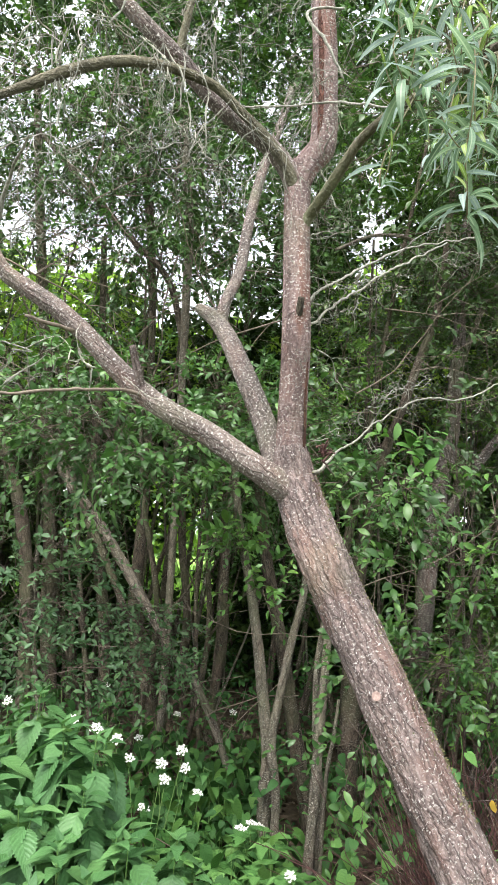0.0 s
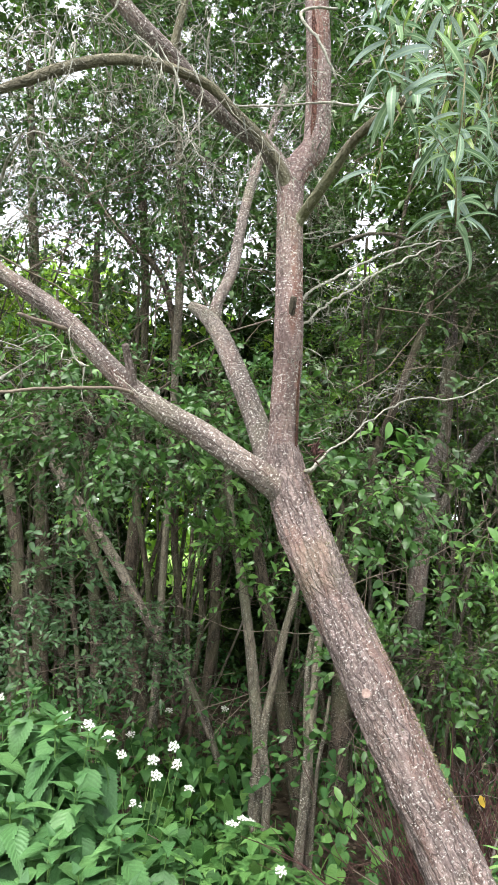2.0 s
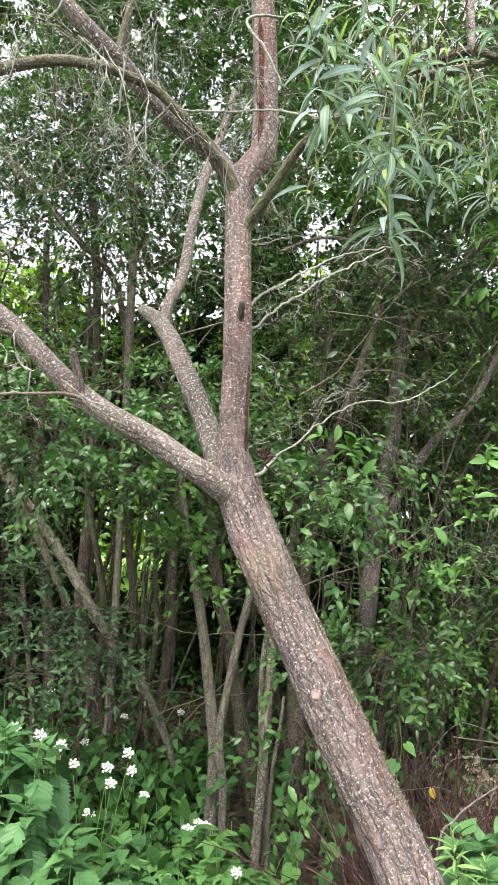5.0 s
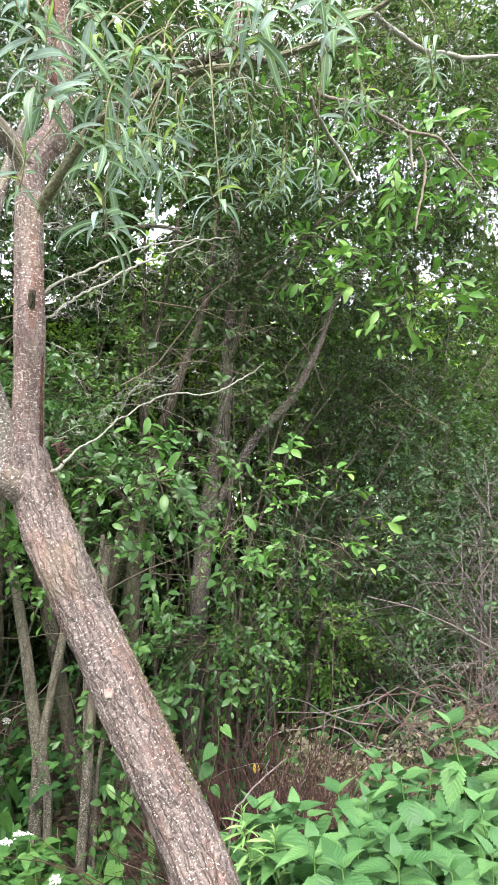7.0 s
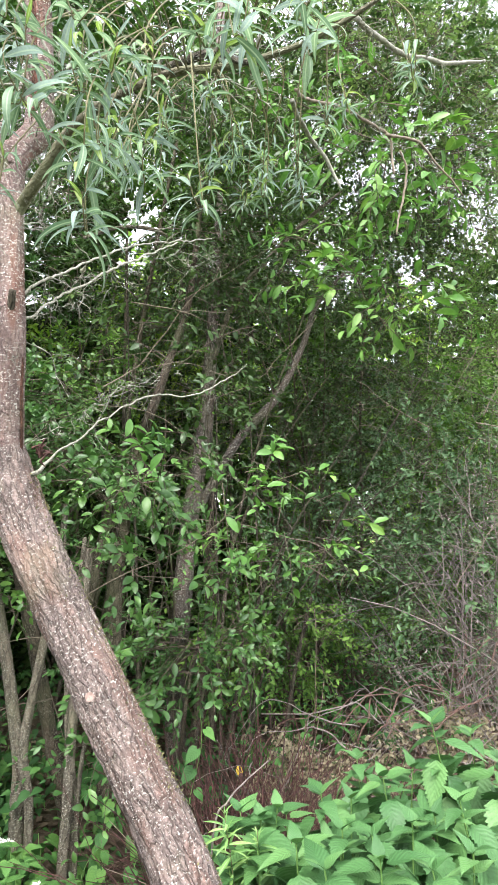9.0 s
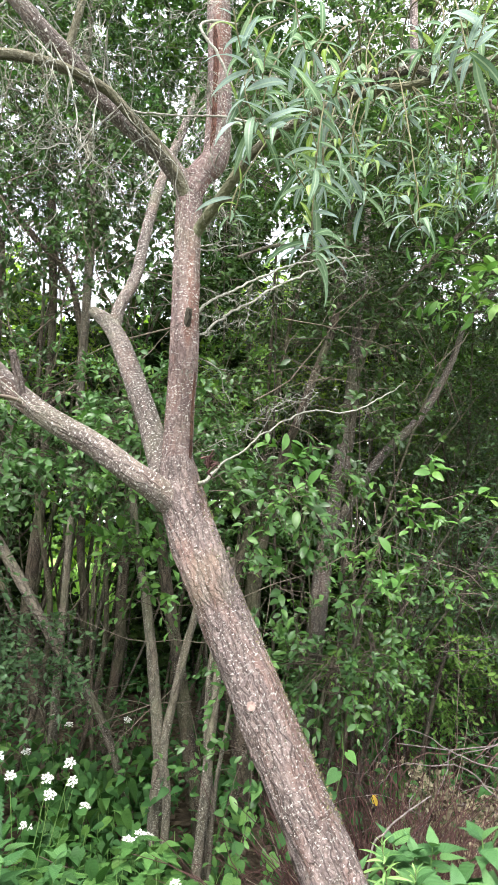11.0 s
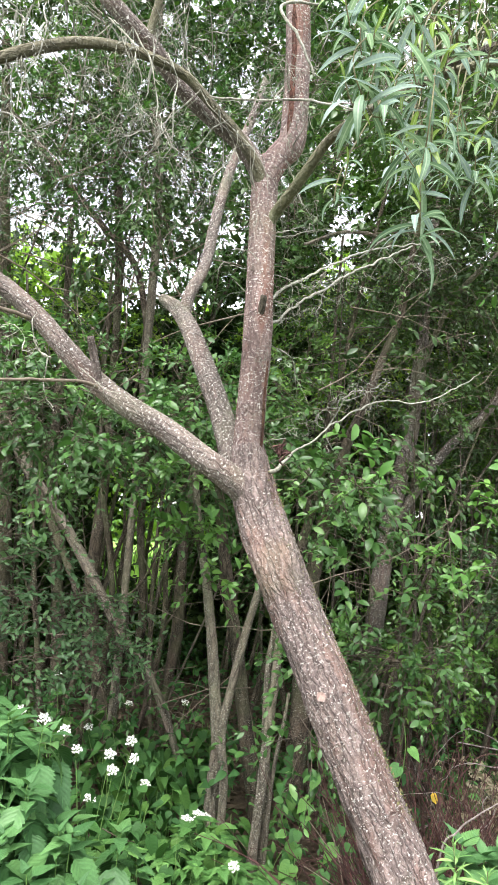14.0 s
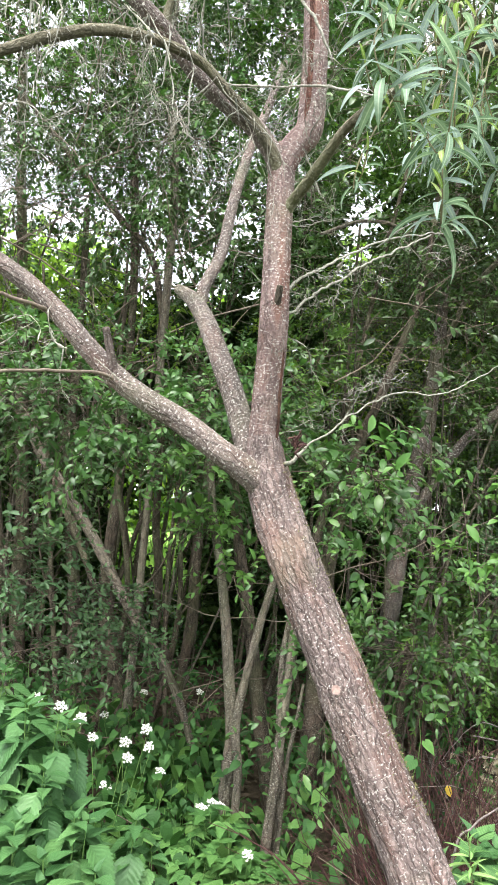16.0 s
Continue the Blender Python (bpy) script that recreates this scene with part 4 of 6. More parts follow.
hang_shoots((
    ((0.233, 0.62, 1.835), (0.236, 0.62, 1.90), 0.40, 26, 0.052),
    ((0.294, 0.64, 1.908), (0.282, 0.65, 1.96), 0.42, 20, 0.044),
    ((0.346, 0.66, 1.893), (0.338, 0.665, 1.95), 0.44, 20, 0.044),
    ((0.164, 0.62, 1.868), (0.185, 0.63, 1.91), 0.38, 18, 0.034),
    ((0.206, 0.61, 1.945), (0.198, 0.61, 2.00), 0.40, 26, 0.050),
    ((0.184, 0.61, 2.000), (0.190, 0.61, 2.06), 0.40, 22, 0.048),
    ((0.222, 0.62, 1.985), (0.222, 0.625, 2.05), 0.41, 22, 0.048),
    ((0.156, 0.62, 1.955), (0.168, 0.62, 2.02), 0.38, 18, 0.042),
    ((0.277, 0.66, 1.955), (0.272, 0.66, 2.02), 0.42, 20, 0.044),
    ((0.274, 0.65, 2.040), (0.276, 0.66, 2.10), 0.42, 22, 0.046),
    ((0.250, 0.63, 2.060), (0.255, 0.64, 2.12), 0.41, 20, 0.046),
))
hang_shoots((
    ((0.310, 0.64, 2.030), (0.310, 0.65, 2.09), 0.43, 20, 0.044),
    ((0.346, 0.62, 2.050), (0.348, 0.63, 2.11), 0.45, 20, 0.046),
    ((0.320, 0.66, 1.965), (0.316, 0.665, 2.03), 0.43, 18, 0.042),
    ((0.212, 0.625, 1.900), (0.214, 0.625, 1.96), 0.40, 20, 0.048),
    ((0.248, 0.635, 1.925), (0.250, 0.64, 1.99), 0.41, 18, 0.046),
    ((0.392, 0.56, 2.030), (0.400, 0.58, 2.09), 0.47, 18, 0.054),
    ((0.390, 0.60, 2.060), (0.395, 0.61, 2.12), 0.47, 16, 0.050),
    ((0.470, 0.62, 2.095), (0.475, 0.63, 2.15), 0.50, 16, 0.048),
    ((0.517, 0.66, 2.120), (0.520, 0.67, 2.17), 0.52, 16, 0.046),
    ((0.150, 0.60, 2.035), (0.160, 0.61, 2.09), 0.38, 16, 0.044),
    ((0.440, 0.55, 2.04), (0.445, 0.57, 2.10), 0.50, 14, 0.054),
))
for tip_at, x, n_leaves, size in (
    ((0.45, 0.94, 2.13), 0.47, 42, 0.036),
    ((0.52, 0.92, 2.13), 0.52, 42, 0.036),
    ((0.40, 0.92, 2.13), 0.44, 38, 0.036),
    ((0.60, 0.95, 2.17), 0.60, 38, 0.036),
    ((0.56, 1.02, 2.15), 0.55, 38, 0.036),
    ((0.48, 1.0, 2.17), 0.48, 38, 0.036),
    ((0.73, 0.80, 2.24), 0.72, 24, 0.044),
    ((0.285, 0.88, 2.10), 0.38, 34, 0.036),
    ((0.345, 0.90, 2.07), 0.41, 34, 0.036),
    ((0.66, 0.86, 2.19), 0.65, 30, 0.040),
):
    top, tip_at = on_limb(x), np.array(tip_at)
    for _ in range(2):
        spot_at = tip_at + r.normal(0, 0.035, 3)
        shoot([top, top * 0.5 + spot_at * 0.5 + r.normal(0, 0.02, 3), spot_at + [0.01, 0.01, -0.03], spot_at], int(n_leaves * 0.62), size, willow, r, start=0.45)
FRESH = [lance(1.0, 0.16, 0.3 + 0.2 * k, 0.3, LEAF_SHOOT) for k in range(3)]
# a low leafy shoot at the foot of the trunk
for pts in ([(0.60, 1.22, 0.10), (0.56, 1.30, 0.55), (0.545, 1.33, 0.80), (0.53, 1.34, 0.96)], [(0.62, 1.25, 0.10), (0.60, 1.32, 0.5), (0.60, 1.35, 0.78), (0.605, 1.36, 0.90)]):
    shoot(pts, 40, 0.05, willow, r, kinds=FRESH, start=0.7)

# ---- coppiced shrubs behind it, with their stems and foliage ----
SHRUBS = {}
SHRUB_LABELS = {
    "twin": "twin-stemmed grey shrub rising from white-flowered herbs",
    "dark": "dark brown single-stemmed shrub in the shade",
    "triple": "shrub of three slender pale grey stems",
    "lean": "thin grey shrub leaning far over in the thicket",
    "left": "brown-stemmed shrub with tall upright trunks",
    "edge": "thick-stemmed shrub at the dark edge of the thicket",
    "slim": "cluster of slim dark stems before the bright meadow",
    "tall": "tall pale-barked shrub with a bare upper stem",
    "right": "grey sapling bending over in dense leaves",
    "bush": "large leafy bush with arching brown branches",
    "post": "short brown trunk among bramble and leaves",
    "far": "thin stems far back in the thicket",
}


def shrub(key, stems):
    x, y, z, _ = stems[0][0][0]
    g = ground_z(x, y)
    ob = thing("shrub", (x, y, g - 0.02), SHRUB_LABELS[key], "shrub", "shrubs of the thicket")
    SHRUBS[key] = ob
    for k, (pts, mat) in enumerate(stems):
        x, y, z, rad = pts[0]
        if k == 0 or z < 1.0:
            dx, dz = pts[0][0] - pts[1][0], pts[0][2] - pts[1][2]
            gz = ground_z(x, y) - 0.04
            lean = max(-0.25, min(0.25, dx / dz if abs(dz) > 1e-3 else 0)) * 0.5
            pts = [(x + lean * (gz - z), y, gz, rad * 1.3)] + list(pts)
        limb("stem", [(a, b, c, 0.88 * d) for a, b, c, d in pts], mat, ob, 14, 0.02, 0.12)


shrub("twin", [
    ([(0.052, 3.000, 0.180, 0.0318), (0.062, 3.000, 0.379, 0.0346), (0.073, 2.980, 0.595, 0.0348), (0.048, 2.970, 0.809, 0.0301), (0.012, 2.970, 1.098, 0.0268), (-0.025, 2.970, 1.322, 0.0246), (-0.079, 3.000, 1.577, 0.0212), (-0.116, 3.050, 1.932, 0.0179)], BARK_GREY),
    ([(0.105, 2.970, 0.213, 0.0218), (0.110, 2.960, 0.442, 0.0220), (0.087, 2.960, 0.624, 0.0247), (0.123, 2.970, 0.835, 0.0226), (0.176, 3.000, 1.074, 0.0218), (0.233, 3.050, 1.298, 0.0198), (0.276, 3.100, 1.670, 0.0165)], BARK_GREY),
])
shrub("dark", [
    ([(0.267, 3.200, 0.237, 0.0394), (0.230, 3.200, 0.432, 0.0398), (0.181, 3.200, 0.707, 0.0378), (0.136, 3.200, 0.990, 0.0356), (0.076, 3.250, 1.280, 0.0339), (0.016, 3.300, 1.675, 0.0293), (-0.030, 3.400, 2.300, 0.0249)], BARK_BROWN),
])
shrub("triple", [
    ([(0.236, 2.740, 0.260, 0.0244), (0.259, 2.740, 0.486, 0.0247), (0.271, 2.740, 0.655, 0.0227), (0.293, 2.750, 0.891, 0.0208), (0.318, 2.780, 1.133, 0.0202), (0.368, 2.850, 1.461, 0.0174)], BARK_GREY),
    ([(0.273, 2.780, 0.263, 0.0180), (0.284, 2.770, 0.518, 0.0171), (0.265, 2.780, 0.729, 0.0151), (0.273, 2.800, 0.992, 0.0142), (0.307, 2.840, 1.195, 0.0134), (0.349, 2.900, 1.510, 0.0114)], BARK_GREY),
    ([(0.303, 2.760, 0.522, 0.0102), (0.334, 2.700, 0.754, 0.0090), (0.352, 2.700, 0.883, 0.0068)], BARK_GREY),
])
shrub("lean", [
    ([(-0.049, 3.500, 0.076, 0.0216), (-0.125, 3.500, 0.316, 0.0219), (-0.213, 3.550, 0.533, 0.0240), (-0.329, 3.600, 0.733, 0.0262), (-0.481, 3.650, 0.898, 0.0284), (-0.621, 3.700, 1.103, 0.0323), (-0.787, 3.800, 1.333, 0.0369), (-1.009, 3.900, 1.615, 0.0385), (-1.236, 4.000, 1.865, 0.0363), (-1.366, 4.000, 2.120, 0.0294)], BARK_GREY),
    ([(-0.740, 3.700, 1.069, 0.0194), (-0.884, 3.750, 1.348, 0.0249), (-1.014, 3.800, 1.577, 0.0306), (-1.163, 3.900, 1.786, 0.0282)], BARK_BROWN),
])
shrub("left", [
    ([(-0.616, 4.200, 0.250, 0.0605), (-0.705, 4.200, 0.593, 0.0578), (-0.809, 4.250, 0.968, 0.0520), (-0.813, 4.300, 1.406, 0.0459), (-0.811, 4.400, 1.795, 0.0397), (-0.835, 4.500, 2.297, 0.0331), (-0.866, 4.600, 3.201, 0.0348), (-0.921, 4.600, 3.949, 0.0380), (-1.018, 4.700, 4.755, 0.0327), (-1.098, 4.800, 5.633, 0.0245)], BARK_BROWN),
    ([(-1.060, 4.600, 0.160, 0.0470), (-1.095, 4.600, 0.840, 0.0482), (-1.185, 4.600, 1.473, 0.0452), (-1.271, 4.700, 1.978, 0.0428), (-1.307, 4.800, 3.081, 0.0317), (-1.368, 4.900, 4.005, 0.0285)], BARK_BROWN),
])
shrub("edge", [
    ([(-1.361, 4.400, 0.243, 0.0564), (-1.432, 4.400, 0.858, 0.0578), (-1.463, 4.400, 1.466, 0.0512), (-1.559, 4.500, 2.032, 0.0494), (-1.711, 4.600, 3.189, 0.0438), (-1.871, 4.700, 4.293, 0.0417), (-2.026, 4.800, 5.523, 0.0344)], BARK_BROWN),
    ([(-1.417, 4.000, 0.353, 0.0512), (-1.434, 4.000, 0.981, 0.0491), (-1.525, 4.050, 1.572, 0.0473), (-1.700, 4.100, 2.054, 0.0414), (-1.916, 4.200, 2.662, 0.0355)], BARK_BROWN),
])
shrub("slim", [
    ([(-0.549, 5.000, 0.102, 0.0298), (-0.579, 5.000, 0.508, 0.0324), (-0.563, 5.000, 0.969, 0.0307), (-0.634, 5.100, 1.487, 0.0341), (-0.635, 5.100, 1.943, 0.0323), (-0.661, 5.200, 2.724, 0.0289)], BARK_BROWN),
    ([(-0.824, 5.500, 1.004, 0.0436), (-0.787, 5.500, 1.483, 0.0418), (-0.759, 5.600, 1.985, 0.0381), (-0.718, 5.700, 2.521, 0.0315)], BARK_BROWN),
    ([(-0.302, 4.400, 0.349, 0.0337), (-0.241, 4.400, 0.782, 0.0418), (-0.241, 4.400, 1.153, 0.0424), (-0.223, 4.500, 1.615, 0.0321), (-0.164, 4.600, 2.244, 0.0294)], BARK_BROWN),
])
shrub("tall", [
    ([(-0.521, 3.900, 1.696, 0.0245), (-0.500, 3.800, 2.175, 0.0260), (-0.489, 3.750, 2.591, 0.0279), (-0.477, 3.700, 3.123, 0.0317), (-0.479, 3.700, 3.540, 0.0322), (-0.538, 3.700, 4.092, 0.0311), (-0.582, 3.720, 4.519, 0.0299), (-0.564, 3.750, 5.105, 0.0251), (-0.539, 3.800, 5.608, 0.0179)], BARK_GREY),
    ([(-0.468, 3.750, 2.592, 0.0244), (-0.606, 3.800, 3.128, 0.0235), (-0.839, 3.800, 3.396, 0.0238), (-1.098, 3.800, 3.691, 0.0223), (-1.360, 3.900, 4.019, 0.0193), (-1.662, 4.000, 4.391, 0.0140)], BARK_BROWN),
])
shrub("right", [
    ([(0.512, 3.400, 1.118, 0.0500), (0.542, 3.400, 1.406, 0.0480), (0.596, 3.400, 1.672, 0.0420), (0.664, 3.300, 1.994, 0.0310), (0.719, 3.200, 2.157, 0.0265), (0.829, 3.200, 2.465, 0.0250), (0.922, 3.200, 2.722, 0.0226), (1.012, 3.300, 3.133, 0.0196), (1.098, 3.400, 3.655, 0.0150)], BARK_BROWN),
    ([(0.358, 3.300, 1.087, 0.0281), (0.418, 3.300, 1.360, 0.0315), (0.490, 3.350, 1.644, 0.0266), (0.403, 3.400, 1.768, 0.0209), (0.317, 3.400, 1.860, 0.0149)], BARK_BROWN),
])
shrub("bush", [
    ([(0.927, 4.000, 0.437, 0.0663), (0.911, 3.600, 1.062, 0.0610), (0.977, 3.600, 1.570, 0.0592), (1.087, 3.600, 2.103, 0.0541), (1.141, 3.600, 2.522, 0.0448), (1.231, 3.700, 3.150, 0.0327), (1.317, 3.800, 3.760, 0.0229)], BARK_BACK),
    ([(1.027, 3.600, 1.633, 0.0298), (1.258, 3.500, 2.019, 0.0300), (1.485, 3.400, 2.272, 0.0267), (1.672, 3.400, 2.589, 0.0222), (1.779, 3.400, 2.844, 0.0174), (1.990, 3.400, 3.079, 0.0125)], BARK_BACK),
    ([(1.152, 3.600, 2.522, 0.0207), (1.272, 3.400, 2.885, 0.0184), (1.461, 3.200, 3.091, 0.0163), (1.641, 3.100, 3.265, 0.0129), (1.816, 3.000, 3.401, 0.0080)], BARK_GREY),
    ([(1.102, 3.600, 3.025, 0.0157), (0.876, 3.400, 3.203, 0.0132), (0.621, 3.200, 3.148, 0.0106), (0.371, 3.000, 2.964, 0.0083)], BARK_GREY),
])
shrub("post", [
    ([(1.017, 3.900, 0.224, 0.0408), (1.073, 3.900, 0.543, 0.0397), (1.121, 3.900, 0.840, 0.0385), (1.153, 3.900, 1.077, 0.0318), (1.174, 3.950, 1.425, 0.0290), (1.247, 4.000, 1.940, 0.0225)], BARK_BROWN),
])
shrub("far", [
    ([(2.624, 5.500, 0.807, 0.0422), (2.643, 5.500, 1.223, 0.0427), (2.634, 5.500, 1.755, 0.0378), (2.688, 5.600, 2.314, 0.0334), (2.942, 5.800, 3.299, 0.0266)], BARK_BROWN),
    ([(2.373, 5.600, 1.130, 0.0240), (2.350, 5.600, 1.663, 0.0243), (2.490, 5.700, 2.330, 0.0224), (2.678, 5.800, 3.170, 0.0175)], BARK_BROWN),
])


def opening(q):
    """Two narrow gaps through which the meadow shows, and ragged ones up to the sky."""
    if q[1] > 2.7 and abs(q[0] - 0.185 * q[1]) < 0.045 * q[1] and 0.40 * q[1] < q[2] - 1.5 < 0.58 * q[1] and noise.noise((q[0] * 4, q[1], q[2] * 4)) > -0.15:
        return True
    if q[1] > 3.2 and noise.noise((q[0] * 3, q[1] * 0.6, q[2] * 3)) > 0.0:
        side, rise = q[0] / q[1], (q[2] - 1.5) / q[1]
        if -0.17 < side < 0.03 and 0.36 < rise < 0.53 or -0.46 < side < -0.24 and 0.42 < rise < 0.56:
            return True
    return q[1] > 4.5 and (abs(q[0] + 0.135 * q[1]) < 0.46 and 0.6 < q[2] < 2.0 and noise.noise((q[0] * 5, q[1], q[2] * 5)) > -0.25 or abs(q[0] - 0.555 * q[1]) < 0.14 and 0.8 < q[2] < 1.8)


def foliage(key, blobs, mat, size, per=13, twig=0.23, seed=1, wide=0.44, far=False, gaps=-0.12, droop=0.35, clump=0.95):
    """Leafy sprays filling soft-edged masses (centre, radii, sprays), with gaps; their twigs are a part of their own."""
    rng = np.random.default_rng(seed)
    starts = []
    for centre, radii, count in blobs:
        d = unit(rng.normal(0, 1, (count, 3)))
        p = np.array(centre) + d * np.array(radii) * rng.uniform(0.05, 1.0, (count, 1)) ** 0.45
        keep = [noise.noise((q[0] * 1.7 + seed, q[1] * 1.7, q[2] * 1.7)) + clump * noise.noise((q[0] * 5 + seed, q[1] * 5, q[2] * 7)) > gaps and q[2] > ground_z(q[0], q[1]) + 0.12 and not opening(q) for q in p]
        starts.append(np.hstack([p, d])[np.array(keep)])
    starts = np.vstack(starts)
    p, d = starts[:, :3], starts[:, 3:]
    n = len(p)
    way = unit(d * [1, 1, 0.4] + rng.normal(0, 0.5, (n, 3)) + [0, 0, 0.1])
    run = twig * rng.uniform(0.5, 1.35, n)[:, None]
    bow = rng.normal(0, 0.18, (n, 3)) + [0, 0, -droop]
    def at(t):
        return p + way * run * t + bow * run * t * t
    # twigs: three-sided, three rings
    side = unit(np.cross(way, rng.normal(0, 1, (n, 3))))
    other = np.cross(way, side)
    rings = [at(t)[:, None] + q * np.stack([side, -0.5 * side + 0.87 * other, -0.5 * side - 0.87 * other], 1) for t, q in ((-0.25, 0.0021), (0.4, 0.0015), (1.0, 0.0006))]
    tv = np.stack(rings, 1).reshape(-1, 3)
    quads = np.array([[3 * i + j, 3 * i + (j + 1) % 3, 3 * i + 3 + (j + 1) % 3, 3 * i + 3 + j] for i in range(2) for j in range(3)])
    tf = (np.arange(n)[:, None, None] * 9 + quads[None]).reshape(-1, 4)
    # leaves
    ts = np.tile(0.22 + 0.78 * np.linspace(0, 1.0, per) ** 0.75, (n, 1)) + rng.normal(0, 0.03, (n, per))
    P = (p[:, None] + (way * run)[:, None] * ts[..., None] + (bow * run)[:, None] * ts[..., None] ** 2).reshape(-1, 3)
    flat = unit(np.cross(way, np.array([0, 0, 1.0]) + rng.normal(0, 0.3, (n, 3))))
    over = np.cross(flat, way)
    turn = (np.arange(per) * 2.4)[None, :] + rng.uniform(0, 6.3, (n, 1))
    D = (way[:, None] * 0.65 + flat[:, None] * np.cos(turn)[..., None] * 0.95 + over[:, None] * np.sin(turn)[..., None] * 0.55 + rng.normal(0, 0.22, (n, per, 3)) + [0, 0, -0.12]).reshape(-1, 3)
    U = np.array([0, -0.3, 0.8]) + rng.normal(0, 0.38, (n * per, 3))
    S = size * rng.uniform(0.55, 1.25, n * per) * np.repeat(rng.uniform(0.75, 1.2, n), per) * np.tile(1.12 - 0.45 * np.linspace(0, 1, per) ** 2, n)
    v, f = kite_cloud(P, D, U, S, wide) if far else fold_cloud(P, D, U, S, wide) if size < 0.040 else ovate_cloud(P, D, U, S, wide, 0.5)
    parent = SHRUBS[key]
    tagged(put("foliage", mesh_from("foliage", v, f), mat, parent), kind="stuff")
    if not far:
        tagged(put("twig_spray", mesh_from("twig_spray", tv, tf), TWIG_DARK, parent), kind="stuff")


foliage("lean", [((-0.65, 2.75, 2.02), (0.75, 0.55, 0.32), 480), ((-0.1, 3.0, 2.0), (0.5, 0.5, 0.35), 350)], LEAF_MID, 0.045, seed=2)
foliage("edge", [((-1.0, 2.75, 1.30), (0.28, 0.25, 0.34), 130), ((-0.86, 2.8, 0.98), (0.25, 0.2, 0.15), 50)], LEAF_DUSKY, 0.037, seed=22, gaps=-0.1)
foliage("left", [((-0.52, 3.2, 0.98), (0.12, 0.10, 0.24), 70), ((-0.75, 3.1, 1.15), (0.14, 0.1, 0.10), 22)], LEAF_DUSKY, 0.036, seed=23, gaps=-0.4)
foliage("right", [((0.48, 2.15, 1.75), (0.32, 0.2, 0.13), 80), ((0.62, 2.3, 1.45), (0.25, 0.2, 0.2), 22)], LEAF_MID, 0.046, seed=24, gaps=0.1, clump=1.6)
foliage("edge", [((-1.5, 3.6, 2.5), (0.7, 0.7, 0.8), 260), ((-1.3, 3.8, 4.3), (1.1, 0.9, 1.0), 1000), ((-0.5, 3.2, 3.4), (0.8, 0.5, 0.6), 350)], LEAF_DEEP, 0.042, seed=3)
foliage("left", [((-1.7, 5.4, 4.6), (1.6, 0.8, 1.0), 1500), ((-0.6, 4.6, 4.6), (1.3, 1.0, 1.2), 700), ((-1.4, 4.6, 2.2), (1.2, 0.5, 0.8), 600)], LEAF_DEEP, 0.042, seed=4)
foliage("tall", [((-0.4, 3.5, 3.6), (1.1, 0.7, 0.9), 420), ((-0.1, 3.6, 4.8), (1.2, 0.9, 0.8), 520)], LEAF_MID, 0.042, seed=5, gaps=-0.2)
foliage("right", [((0.62, 2.8, 2.05), (0.6, 0.5, 0.45), 260), ((0.85, 3.1, 3.2), (0.8, 0.6, 0.7), 800), ((0.75, 2.3, 3.4), (0.5, 0.4, 0.5), 200)], LEAF_DEEP, 0.040, seed=6, gaps=0.1, clump=1.3)
foliage("post", [((0.78, 2.6, 1.06), (0.28, 0.2, 0.13), 130), ((0.40, 2.35, 0.95), (0.10, 0.10, 0.22), 45), ((0.85, 2.7, 1.42), (0.35, 0.25, 0.16), 60)], LEAF_MID, 0.040, seed=7, gaps=0.22, clump=1.6)
foliage("post", [((1.7, 3.8, 0.95), (1.0, 0.5, 0.45), 800)], LEAF_FAR, 0.034, seed=31, gaps=-0.15)
foliage("post", [((1.32, 3.2, 0.98), (0.34, 0.2, 0.16), 130)], LEAF_FAR, 0.034, seed=35, gaps=-0.1)
# Low back growth: brighter leaf colour stands in for light falling on it.
foliage("far", [((2.1, 4.9, 0.72), (0.9, 0.4, 0.35), 420), ((-0.6, 6.6, 1.0), (1.2, 0.4, 0.7), 350)], LEAF_BRIGHT, 0.055, seed=26, far=True)
foliage("bush", [((3.3, 4.0, 2.5), (0.8, 0.5, 1.0), 1400), ((3.2, 3.6, 3.6), (0.6, 0.4, 0.4), 320)], LEAF_FAR, 0.034, seed=27, gaps=0.0, clump=1.5)
foliage("bush", [((1.9, 4.3, 2.7), (1.3, 0.7, 1.2), 2300), ((1.0, 4.3, 2.7), (0.7, 0.4, 0.8), 600), ((2.9, 4.1, 2.2), (0.9, 0.8, 1.5), 700), ((1.6, 3.3, 3.1), (1.0, 0.5, 0.35), 500), ((1.9, 2.9, 3.7), (1.1, 0.7, 0.6), 1100)], LEAF_DEEP, 0.036, seed=8, gaps=-0.16, clump=1.3)
# These back masses take the darkened leaf colour in place of real shade.
foliage("far", [((-2.6, 5.9, 1.6), (1.7, 0.7, 1.5), 2000), ((0.6, 6.1, 1.6), (1.5, 0.7, 1.7), 2200), ((-1.0, 6.3, 2.9), (1.8, 0.5, 0.9), 1500), ((1.0, 6.2, 3.6), (1.6, 0.7, 1.4), 1500)], LEAF_SHADED, 0.085, seed=9, far=True, gaps=-0.45, wide=0.6)
foliage("far", [((3.4, 6.0, 1.8), (2.2, 0.8, 1.9), 2600), ((2.2, 5.8, 4.4), (1.5, 1.0, 1.8), 1700), ((4.4, 5.0, 1.8), (1.0, 0.8, 1.8), 900), ((0.4, 5.6, 5.8), (3.4, 1.4, 0.9), 1500)], LEAF_FAR, 0.075, seed=16, far=True, gaps=-0.35, wide=0.6)
